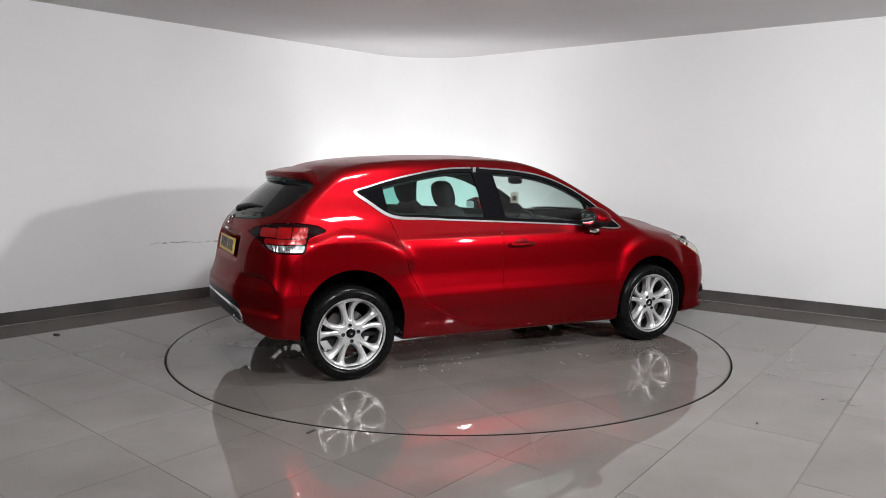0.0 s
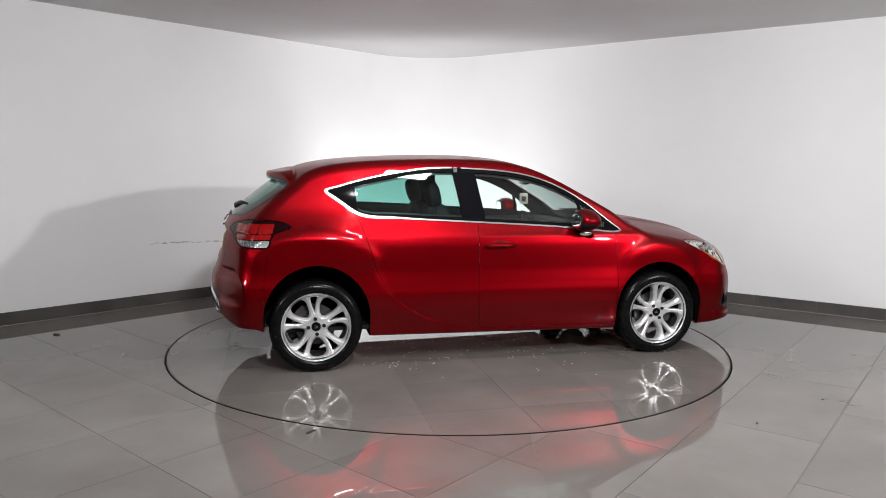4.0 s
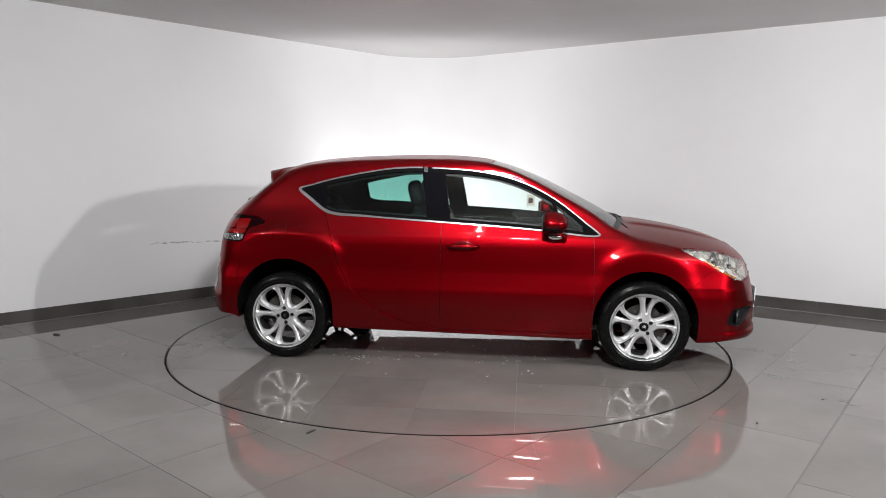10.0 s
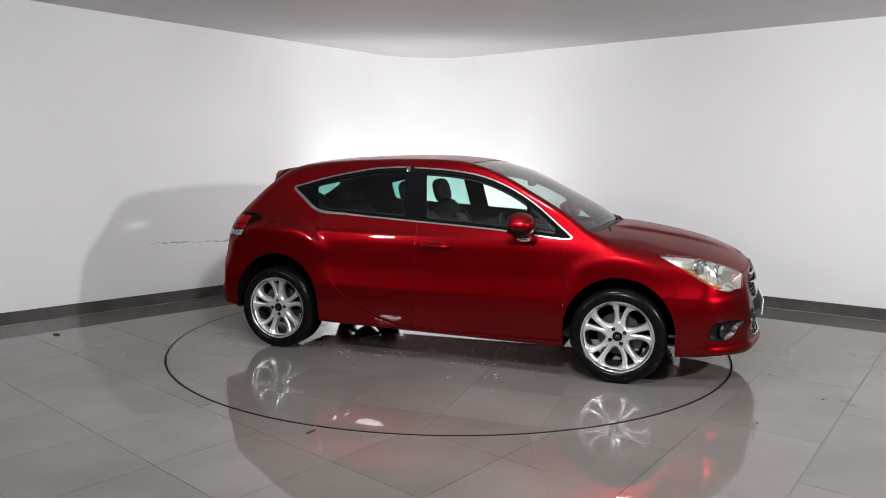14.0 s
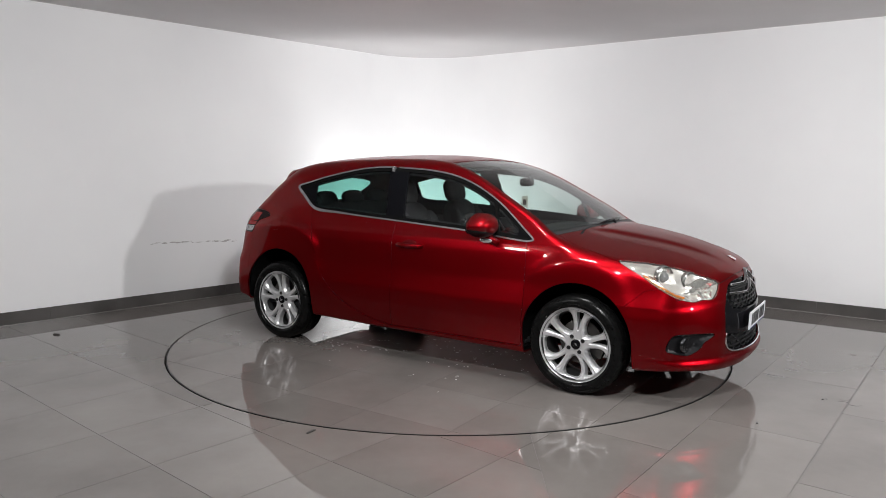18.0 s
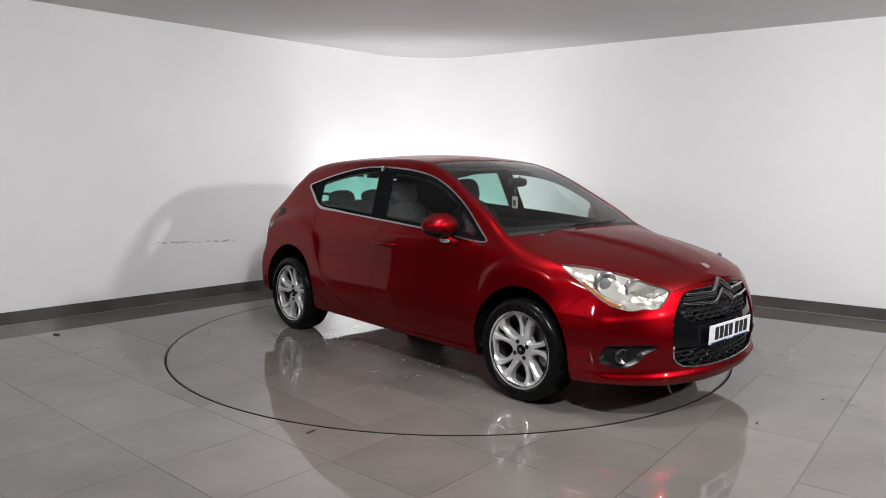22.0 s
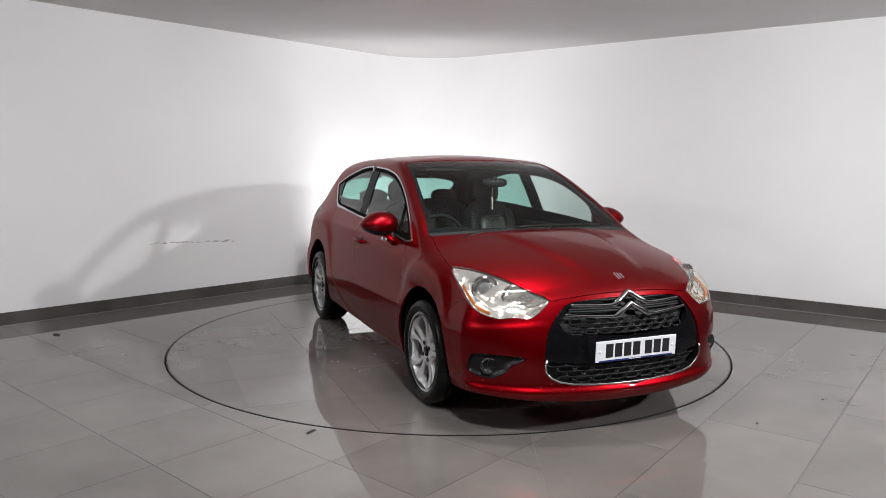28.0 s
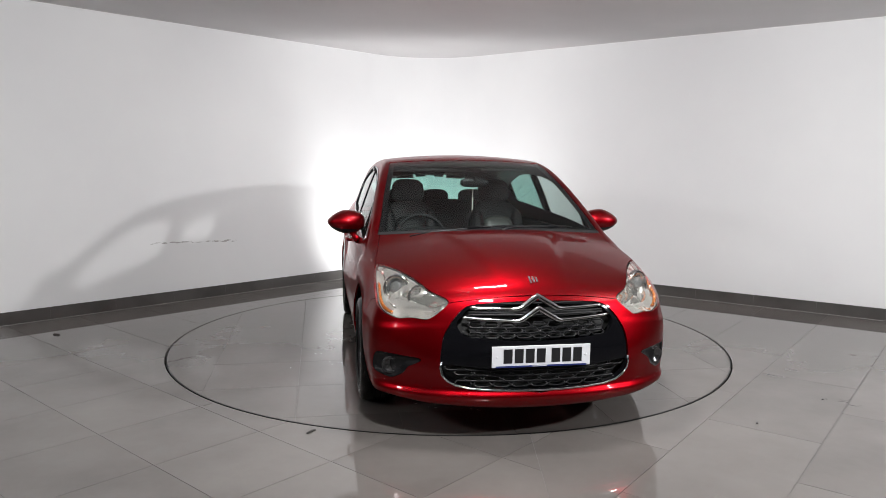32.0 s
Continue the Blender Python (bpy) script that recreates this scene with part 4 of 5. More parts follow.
# the wheel's outer face looks to +y; the right-hand ones are turned round
first = build_wheel()
for ob in (first, *first.children_recursive):
    bm = bmesh.new()
    bm.from_mesh(ob.data)
    bmesh.ops.recalc_face_normals(bm, faces=bm.faces[:])
    bm.to_mesh(ob.data)
    bm.free()
first.matrix_basis = pose(HUB_F, -WHEEL_Y, HUB_Z, 0, 0, 180)
for k, (hx, s) in enumerate(((HUB_R, -1), (HUB_F, 1), (HUB_R, 1))):
    spin = Matrix.Rotation(radians((156, 20, 50)[k]), 4, "Y")
    w = copy_thing(first, pose(hx, s * WHEEL_Y, HUB_Z, 0, 0, 180 if s < 0 else 0) @ spin)
    w.parent = car

# wheel wells and underside
for hx, r, s in ((1.309, 0.374, -1), (1.309, 0.374, 1), (-1.297, 0.374, -1), (-1.297, 0.374, 1)):
    bm = bmesh.new()
    rows = []
    zc = 0.350 if hx > 0 else 0.383
    for y in (0.85, 0.45):
        row = [bm.verts.new((hx - r, s * y, 0.24 if hx > 0 else 0.315))]
        row += [bm.verts.new((hx - math.cos(math.pi * i / 24) * r, s * y, zc + math.sin(math.pi * i / 24) * r)) for i in range(25)]
        row.append(bm.verts.new((hx + r, s * y, 0.24)))
        rows.append(row)
    for i in range(len(rows[0]) - 1):
        bm.faces.new((rows[0][i], rows[0][i + 1], rows[1][i + 1], rows[1][i]))
    bm.faces.new(rows[1])
    part("wheel_well", bm, M_LINER, car, "black plastic wheel arch liner")
bm = bmesh.new()
box(bm, -1.72, 1.95, -0.60, 0.60, 0.275, 0.30, 0.01)
box(bm, -0.93, 0.94, -0.82, 0.82, 0.262, 0.29, 0.01)
box(bm, -0.75, 0.85, -0.12, 0.10, 0.235, 0.28, 0.01)
box(bm, 0.95, 1.55, -0.45, 0.45, 0.255, 0.29, 0.015)
part("underbody", bm, M_BLACK, car, "black underbody tray")


# door mirrors
def mirror(s):
    c = Vector((0.638, s * 0.925, 1.042))

    def bend(p):
        x = p.x if p.x > 0 else p.x * 0.55
        taper = 1 - 0.55 * max(0, p.y * s) ** 1.6 - 0.06 * max(0, -p.y * s)
        return Vector((x * (1 - 0.15 * p.z ** 2), p.y, p.z * taper * (1.0 if p.z > 0 else 0.92)))
    bm = bmesh.new()
    blob(bm, c, (0.113, 0.128, 0.084), 2.6, 32, 20, None, bend)
    top = part("mirror_housing", bm, M_PAINT, car, "metallic red door mirror housing", True)
    bm = bmesh.new()
    blob(bm, c + Vector((-0.004, 0, -0.018)), (0.108, 0.116, 0.068), 2.6, 32, 20, None, bend)
    part("lower_cap", bm, M_RECESS, top, "black lower cap", True)
    bm = bmesh.new()
    blob(bm, c + Vector((-0.0535, 0, 0.0)), (0.010, 0.092, 0.060), 3.2, 24, 14)
    part("glass_bezel", bm, M_RECESS, top, "", True)
    bm = bmesh.new()
    blob(bm, c + Vector((-0.0600, 0, 0.0)), (0.005, 0.078, 0.046), 3.2, 24, 14)
    part("mirror_glass", bm, M_CHROME, top, "mirror glass", True)
    bm = bmesh.new()
    tube(bm, [c + Vector((0.03, -s * 0.035, -0.06)), c + Vector((0.065, -s * 0.055, -0.095)), c + Vector((0.095, -s * 0.078, -0.120))], [0.030, 0.022, 0.026], 12, 1.0)
    part("mirror_foot", bm, M_PAINT, top, "", True)
    bm = bmesh.new()
    blob(bm, c + Vector((0.030, -s * 0.030, -0.100)), (0.048, 0.014, 0.016), 2.4, 20, 10)
    part("side_repeater", bm, M_LAMPBOWL, top, "clear side repeater lens", True)


for s in (-1, 1):
    mirror(s)

# door handles over their finger bowls
for s in (-1, 1):
    y = s * 0.862
    bm = bmesh.new()
    tube(bm, [(-0.09, y, 0.862), (-0.075, y + s * 0.022, 0.863), (-0.03, y + s * 0.034, 0.864), (0.05, y + s * 0.036, 0.865), (0.11, y + s * 0.026, 0.864), (0.137, y, 0.862)],
         [0.010, 0.015, 0.016, 0.016, 0.014, 0.009], 12, 1.0)
    h = part("door_handle", bm, M_PAINT, car, "metallic red pull handle", True)
    bm = bmesh.new()
    # a shallow bulge; the hollow's shade is put into its darker red
    blob(bm, (0.024, y + s * 0.003, 0.868), (0.066, 0.006, 0.036), 2.0, 28, 12)
    part("finger_bowl", bm, M_BOWL, h, "finger bowl with its shade put into darker red paint", True)

# small plates at the top of the centre posts, and the rear number plate lamp bar
for s in (-1, 1):
    bm = bmesh.new()
    box(bm, -0.290, -0.262, s * 0.655 - 0.012, s * 0.655 + 0.012, 1.385, 1.425, 0.003)
    part("post_plate", bm, M_WHITELENS, car, "small chrome plate on the door post")

# ---- front lamps ----
for s, o in zip((-1, 1), panel("front_lamp", lamp_f, M_CLEAR, car, "clear headlamp with chrome reflectors and an amber strip", both=False, depth=0.004)):
    o.visible_shadow = False
    base = lamp_f[0]
    g = grad(body_field, base)
    g /= np.linalg.norm(g, axis=1)[:, None]
    u = (base[:, 0] - 1.561) * 0.814 + (0.80 - base[:, 1]) * 0.581
    depth = 0.012 + 0.05 * np.clip(-lamp_front(base) / 0.05, 0, 1)
    bowl = base - g * depth[:, None]
    v, t = (bowl, lamp_f[1]) if s > 0 else (bowl * np.array([1, -1, 1]), lamp_f[1][:, ::-1])
    mesh_object("reflector_housing", v, t, M_LAMPBOWL, o, "pale silver reflector housing")
    amber, _ = clip(*lamp_f, lambda p: np.maximum(np.abs(lamp_front(p) + 0.018) - 0.0065, np.maximum(p[:, 2] - 0.798, ((p[:, 0] - 1.561) * 0.814 + (0.80 - p[:, 1]) * 0.581) - 0.35)))
    if len(amber[1]):
        panel("amber_strip", amber, M_AMBER, o, "amber reflector strip", both=False, depth=0.012, lift=-0.014, sides=(s,))
    for (lx, ly, lz, r) in ((1.785, 0.690, 0.768, 0.062), (1.908, 0.575, 0.733, 0.058)):
        n = Vector((0.86, 0.42 * s, 0.12)).normalized()
        m = n.to_track_quat("Y", "Z").to_matrix().to_4x4()
        m.translation = Vector((lx, s * ly, lz)) + n * 0.022
        bm = bmesh.new()
        lathe(bm, [(0.006, -0.03), (r * 0.55, -0.022), (r * 0.85, -0.006), (r, 0.012), (r + 0.004, 0.010), (r + 0.003, -0.01)], 28)
        bmesh.ops.transform(bm, matrix=m, verts=bm.verts[:])
        part("lamp_reflector", bm, M_CHROME, o, "chrome reflector bowl", True)
        bm = bmesh.new()
        lathe(bm, [(r + 0.003, 0.011), (r + 0.006, 0.015), (r + 0.013, 0.004), (r + 0.014, -0.012)], 28)
        bmesh.ops.transform(bm, matrix=m, verts=bm.verts[:])
        part("lamp_bezel", bm, M_DARKCHROME, o, "dark bezel ring", True)
        bm = bmesh.new()
        blob(bm, (0, 0, 0), (r * 0.6, 0.018, r * 0.6), 2.0, 20, 10)
        bmesh.ops.transform(bm, matrix=m, verts=bm.verts[:])
        part("lamp_lens", bm, M_LENS, o, "glass projector lens", True)

# ---- grille ----
gr_face, gr_open = clip(*grille, lambda p: -np.minimum(
    np.maximum(poly_dist(p[:, 1], p[:, 2], rounded(((-0.2, 0.735), (0.32, 0.716), (0.395, 0.672), (0.425, 0.63), (0.38, 0.572), (0.2, 0.556), (-0.2, 0.553)), 5, 0.35)), -9.0),
    poly_dist(p[:, 1], p[:, 2], rounded(((-0.2, 0.405), (0.25, 0.408), (0.485, 0.425), (0.493, 0.37), (0.46, 0.335), (0.38, 0.314), (0.2, 0.304), (-0.2, 0.304)), 5, 0.35))))
panel("grille_surround", gr_face, M_GLOSS, car, "gloss black grille surround", depth=0.03, lift=-0.008)
back = (gr_open[0] - np.array([0.055, 0, 0]), gr_open[1])
backing = panel("grille_insert", back, M_GAP, car, "black honeycomb grille insert", depth=0)[0]


def bar_path(z_end, z_mid, z_peak, half, out):
    pts = []
    for i in range(-24, 25):
        y = half * i / 24
        a = abs(y)
        if a < 0.105:
            z = z_peak + (z_mid - z_peak) * (a / 0.105)
        else:
            z = z_mid + (z_end - z_mid) * ((a - 0.105) / (half - 0.105)) ** 1.3
        pts.append((front_x(y, z) + out, y, z))
    return pts


for args, r in (((0.712, 0.706, 0.768, 0.352, -0.003), 0.013), ((0.664, 0.648, 0.710, 0.392, -0.003), 0.012)):
    bm = bmesh.new()
    p = bar_path(*args)
    tube(bm, p, [r * (1.3 - 0.6 * min(1.0, max(0.0, (abs(q[1]) - 0.09) / 0.05))) for q in p], 10, 1.0)
    part("grille_bar", bm, M_DARKCHROME, car, "chrome grille bar rising to a chevron", True)
for z in (0.734, 0.690, 0.678):
    bm = bmesh.new()
    tube(bm, [(front_x(0.36 * i / 12, z) - 0.012, 0.36 * i / 12, z) for i in range(-12, 13)], 0.006, 6, 0.8)
    part("grille_slat", bm, M_BLACK, car, "", True)


def honeycomb(zs, z_step, y_step, inside_fn):
    for j, z in enumerate(zs):
        k = 0 if j % 2 == 0 else 0.5
        for i in range(-8, 9):
            y = (i + k) * y_step
            if not inside_fn(y, z):
                continue
            hw, hh = y_step * 0.47, z_step * 0.42
            ring = [(y + hw * a, z + hh * b) for a, b in ((-1, 0), (-0.62, 1), (0.62, 1), (1, 0), (0.62, -1), (-0.62, -1))]
            bm = bmesh.new()
            tube(bm, [(front_x(q, w) - 0.022, q, w) for q, w in ring], 0.0062, 6, 1.0, True)
            part("honeycomb_cell", bm, M_RECESS, backing, "", True)


honeycomb((0.573, 0.598, 0.623), 0.034, 0.082, lambda y, z: abs(y) < 0.34 + (z - 0.57) * 0.9)
honeycomb((0.322, 0.352, 0.382, 0.408), 0.036, 0.098, lambda y, z: abs(y) < 0.42 + (z - 0.33) * 0.6)
bm = bmesh.new()
half_edge = [(0.503, 0.44), (0.509, 0.41), (0.500, 0.372), (0.476, 0.340), (0.43, 0.318), (0.36, 0.305), (0.25, 0.298), (0.12, 0.295), (0.0, 0.294)]
edge = half_edge + [(-y, z) for y, z in half_edge[-2::-1]]
tube(bm, [(front_x(y, z) + 0.003, y, z) for y, z in edge], 0.006, 8)
part("grille_trim", bm, M_CHROME, car, "thin chrome trim under the lower grille", True)


# number plates, with plain bars for their characters
def number_plate(name, mat, m, w, h, label):
    bm = bmesh.new()
    box(bm, -w / 2, w / 2, -0.004, 0.004, -h / 2, h / 2, 0.002)
    bmesh.ops.transform(bm, matrix=m, verts=bm.verts[:])
    p = part(name, bm, mat, car, label)
    x = -0.200
    for k in range(7):
        bm = bmesh.new()
        cw = 0.046
        box(bm, x, x + cw, -0.0052, -0.0036, -0.034, 0.040)
        bmesh.ops.transform(bm, matrix=m, verts=bm.verts[:])
        part("character_bar", bm, M_INK, p, "dark bar")
        x += cw + (0.012 if k != 3 else 0.032)
    for sx in (-0.235, 0.235):
        bm = bmesh.new()
        blob(bm, (sx, -0.004, 0.0), (0.007, 0.003, 0.007), 2.0, 12, 8)
        bmesh.ops.transform(bm, matrix=m, verts=bm.verts[:])
        part("plate_screw", bm, M_PLATE_W, p, "", True)
    return p


pl = number_plate("front_number_plate", M_PLATE_W, pose(2.222, 0, 0.477, 2, 0, 90), 0.52, 0.111, "white number plate with dark character bars")
bm = bmesh.new()
box(bm, -0.24, 0.24, -0.0050, -0.0035, -0.0555, -0.047)
bmesh.ops.transform(bm, matrix=pose(2.222, 0, 0.477, 2, 0, 90), verts=bm.verts[:])
part("dealer_strip", bm, M_BLUE, pl, "blue strip with a small pale bar")
bm = bmesh.new()
box(bm, -0.05, 0.03, -0.0058, -0.0045, -0.0530, -0.0495)
bmesh.ops.transform(bm, matrix=pose(2.222, 0, 0.477, 2, 0, 90), verts=bm.verts[:])
part("strip_bar", bm, M_PLATE_W, pl)
number_plate("rear_number_plate", M_PLATE_Y, pose(-1.943, 0, 0.866, -9, 0, -90), 0.52, 0.111, "yellow number plate with dark character bars")

# fog lamps in their recesses
for s in (-1, 1):
    gv = fog[0] - np.array([0.030, 0, 0]) * np.clip(-in_front(FOG, 1.6)(fog[0]) / 0.018, 0, 1)[:, None]
    v, t = (gv, fog[1]) if s > 0 else (gv * np.array([1, -1, 1]), fog[1][:, ::-1])
    rec = mesh_object("fog_recess", v, t, M_RECESS, car, "black plastic fog lamp recess")
    m = Matrix.Translation((front_x(0.745, 0.388) - 0.034, s * 0.745, 0.388)) @ Vector((0.95, 0.25 * s, 0)).to_track_quat("Y", "Z").to_matrix().to_4x4()
    bm = bmesh.new()
    lathe(bm, [(0.0, 0.0), (0.030, 0.006), (0.040, 0.018), (0.046, 0.018), (0.048, 0.0)], 28)
    bmesh.ops.transform(bm, matrix=m, verts=bm.verts[:])
    part("fog_lamp", bm, M_FOG, rec, "round fog lamp", True)
    bm = bmesh.new()
    blob(bm, (0, 0.010, 0), (0.039, 0.014, 0.039), 2.0, 24, 10)
    bmesh.ops.transform(bm, matrix=m, verts=bm.verts[:])
    o = part("fog_lens", bm, M_FOGGLASS, rec, "", True)
    o.visible_shadow = False

# emblem on the bonnet, tailgate marks
bm = bmesh.new()
for i in range(3):
    box(bm, -0.030 + 0.005 * i, 0.030 - 0.004 * i, -0.024 + 0.018 * i, -0.012 + 0.018 * i, 0, 0.008, 0.002)
bmesh.ops.transform(bm, matrix=pose(2.045, 0, 0.838, 0, 28, 0), verts=bm.verts[:])
part("bonnet_emblem", bm, M_CHROME, car, "small chrome emblem")
bm = bmesh.new()
for dz in (0.0, 0.035):
    tube(bm, [(-1.944 + dz * 0.9, -0.04, 1.012 + dz), (-1.926 + dz * 0.9, 0, 1.042 + dz), (-1.944 + dz * 0.9, 0.04, 1.012 + dz)], 0.007, 8)
part("tailgate_emblem", bm, M_CHROME, car, "chrome chevron emblem", True)
bm = bmesh.new()
box(bm, -1.952, -1.940, -0.11, 0.01, 0.974, 0.990, 0.002)
part("tailgate_mark", bm, M_CHROME, car, "small chrome bar on the tailgate")
for s in (-1, 1):
    bm = bmesh.new()
    tube(bm, [(-2.050, s * 0.0, 0.535), (-2.046, s * 0.07, 0.533), (-2.024, s * 0.326, 0.515), (-1.988, s * 0.488, 0.483), (-1.970, s * 0.539, 0.463), (-1.955, s * 0.575, 0.420), (-1.955, s * 0.573, 0.398), (-1.975, s * 0.52, 0.398), (-1.990, s * 0.465, 0.414), (-1.992, s * 0.468, 0.435)], [0.009, 0.010, 0.012, 0.014, 0.015, 0.014, 0.013, 0.012, 0.011, 0.009], 8)
    part("rear_valance_trim", bm, M_CHROME, car, "silver trim on the rear valance", True)

# high stop lamp under the spoiler's lip
bm = bmesh.new()
tube(bm, [(-1.585, y, 1.356 - 0.10 * y * y) for y in (-0.16, -0.08, 0, 0.08, 0.16)], 0.014, 8, 0.8)
part("high_stop_lamp", bm, M_WHITELENS, car, "clear high stop lamp under the spoiler", True)

# wipers
bm = bmesh.new()
tube(bm, [(1.225, 0.02, 1.020), (1.19, 0.10, 1.045), (1.16, 0.28, 1.043), (1.075, 0.52, 1.03)], [0.012, 0.010, 0.007, 0.005], 8)
tube(bm, [(1.20, -0.18, 1.045), (1.18, 0.05, 1.052), (1.12, 0.40, 1.045), (1.06, 0.56, 1.035)], 0.006, 6)
part("wiper", bm, M_RECESS, car, "black wiper arm and blade", True)
bm = bmesh.new()
tube(bm, [(1.20, -0.55, 0.985), (1.17, -0.40, 1.015), (1.185, -0.10, 1.045), (1.19, 0.15, 1.045)], [0.012, 0.009, 0.006, 0.005], 8)
part("wiper", bm, M_RECESS, car, "black wiper arm and blade", True)
bm = bmesh.new()
tube(bm, [(-1.850, 0.02, 1.105), (-1.855, 0.0, 1.125), (-1.815, -0.14, 1.150), (-1.765, -0.34, 1.150)], [0.024, 0.018, 0.013, 0.007], 8)
part("rear_wiper", bm, M_BLACK, car, "black rear wiper", True)

# ---- cabin ----
def seat(x, y, label):
    bm = bmesh.new()
    blob(bm, (x + 0.12, y, 0.52), (0.27, 0.25, 0.10), 4.0, 28, 14)
    st = part("front_seat", bm, M_LEATHER, car, label, True)
    lean = Matrix.Rotation(radians(-16), 4, "Y")
    bm = bmesh.new()
    blob(bm, (x - 0.17, y, 0.83), (0.09, 0.24, 0.32), 3.4, 28, 18, lean, lambda p: Vector((p.x, p.y * (1 - 0.18 * max(0, p.z) ** 2), p.z)))
    part("backrest", bm, M_LEATHER, st, "", True)
    for s in (-1, 1):
        bm = bmesh.new()
        blob(bm, (x - 0.115, y + s * 0.17, 0.83), (0.085, 0.06, 0.25), 2.6, 18, 14, lean)
        part("side_bolster", bm, M_LEATHER, st, "", True)
    bm = bmesh.new()
    blob(bm, (x - 0.10, y, 0.90), (0.05, 0.125, 0.12), 3.4, 20, 12, lean)
    part("shoulder_pad", bm, M_LEATHER_G if y > 0 else M_LEATHER, st, "pale leather pad" if y > 0 else "", True)
    bm = bmesh.new()
    blob(bm, (x - 0.285, y, 1.215), (0.055, 0.135, 0.105), 3.0, 24, 14, lean)
    part("headrest", bm, M_LEATHER, st, "", True)
    bm = bmesh.new()
    for s in (-1, 1):
        tube(bm, [(x - 0.255, y + s * 0.05, 1.08), (x - 0.275, y + s * 0.05, 1.16)], 0.007, 8)
    part("headrest_post", bm, M_CHROME, st)


seat(-0.10, -0.37, "driver's black leather seat")
seat(-0.10, 0.37, "passenger's black leather seat")
bm = bmesh.new()
blob(bm, (-0.86, 0, 0.53), (0.27, 0.62, 0.11), 4.5, 32, 14)
rs = part("rear_seat", bm, M_LEATHER, car, "black leather rear bench", True)
bm = bmesh.new()
blob(bm, (-1.13, 0, 0.83), (0.09, 0.62, 0.29), 4.0, 32, 16, Matrix.Rotation(radians(-20), 4, "Y"))
part("backrest", bm, M_LEATHER, rs, "", True)
for y in (-0.36, 0, 0.36):
    bm = bmesh.new()
    blob(bm, (-1.245, y, 1.13), (0.05, 0.13, 0.075), 3.0, 22, 12, Matrix.Rotation(radians(-20), 4, "Y"))
    part("headrest", bm, M_LEATHER, rs, "", True)
bm = bmesh.new()
blob(bm, (0.86, 0, 0.86), (0.26, 0.70, 0.125), 4.0, 40, 16, Matrix.Rotation(radians(6), 4, "Y"))
da = part("dashboard", bm, M_DASH, car, "dark moulded dashboard", True)
bm = bmesh.new()
blob(bm, (0.66, -0.37, 0.955), (0.11, 0.19, 0.05), 2.6, 24, 12)
part("instrument_hood", bm, M_DASH, da, "", True)
bm = bmesh.new()
box(bm, 0.58, 0.68, -0.12, 0.12, 0.72, 0.93, 0.02)
part("centre_stack", bm, M_GLOSS, da)
wheel_m = Matrix.Translation((0.44, -0.37, 0.90)) @ Matrix.Rotation(radians(-24), 4, "Y")
bm = bmesh.new()
tube(bm, [wheel_m @ Vector((0, math.cos(2 * math.pi * i / 40) * 0.185, math.sin(2 * math.pi * i / 40) * 0.185)) for i in range(40)], 0.015, 10, 1.0, True)
sw = part("steering_wheel", bm, M_LEATHER, car, "black leather steering wheel", True)
bm = bmesh.new()
blob(bm, wheel_m.translation, (0.03, 0.075, 0.065), 2.6, 20, 12, wheel_m.to_3x3().to_4x4())
for a in (0, 180, 270):
    tube(bm, [wheel_m @ Vector((0, 0, 0)), wheel_m @ Vector((0, math.cos(radians(a)) * 0.18, math.sin(radians(a)) * 0.18))], 0.018, 8, 0.6)
part("wheel_boss", bm, M_DASH, sw, "", True)
bm = bmesh.new()
tube(bm, [(0.535, 0.01, 1.355), (0.525, 0.01, 1.335), (0.515, 0.01, 1.315)], 0.012, 8)
blob(bm, (0.51, 0.01, 1.312), (0.022, 0.105, 0.034), 3.2, 24, 12)
part("cabin_mirror", bm, M_RECESS, car, "black rear-view mirror", True)
bm = bmesh.new()
box(bm, -0.035, 0.035, -0.003, 0.003, 1.115, 1.205, 0.002, pose(0.50, 0, 0, 0, 0, -17))
tg = part("hanging_tag", bm, M_TAG, car, "small framed card hanging from the mirror")
bm = bmesh.new()
box(bm, -0.018, 0.018, -0.005, 0.005, 1.135, 1.178, 0, pose(0.50, 0, 0, 0, 0, -17))
part("tag_print", bm, M_TAGINK, tg, "dark printed square")
bm = bmesh.new()
tube(bm, [(0.50, 0, 1.205), (0.505, 0, 1.29)], 0.0015, 6)
part("tag_cord", bm, M_TAG, tg)
bm = bmesh.new()
box(bm, 0.0, 0.5, -0.09, 0.09, 0.30, 0.62, 0.03)
box(bm, -0.55, 0.0, -0.09, 0.09, 0.30, 0.66, 0.03)
part("centre_console", bm, M_DASH, car)
bm = bmesh.new()
box(bm, -1.6, 1.05, -0.78, 0.78, 0.27, 0.30)
box(bm, -1.72, -1.30, -0.62, 0.62, 0.90, 0.93)
part("cabin_floor", bm, M_DASH, car, "dark carpeted cabin floor and parcel shelf")
for s in (-1, 1):
    bm = bmesh.new()
    box(bm, -0.84, 0.90, s * 0.765 - 0.02, s * 0.765 + 0.02, 0.30, 0.965, 0.01)
    part("door_lining", bm, M_DASH, car, "dark door lining")
bm = bmesh.new()
box(bm, -1.15, 0.05, -0.42, 0.42, 1.41, 1.422, 0.005)
part("headlining", bm, M_LINING, car, "grey roof lining")
for s in (-1, 1):
    bm = bmesh.new()
    box(bm, 0.10, 0.30, s * 0.3 - 0.15, s * 0.3 + 0.15, 1.395, 1.41, 0.005)
    part("sun_visor", bm, M_LINING, car)


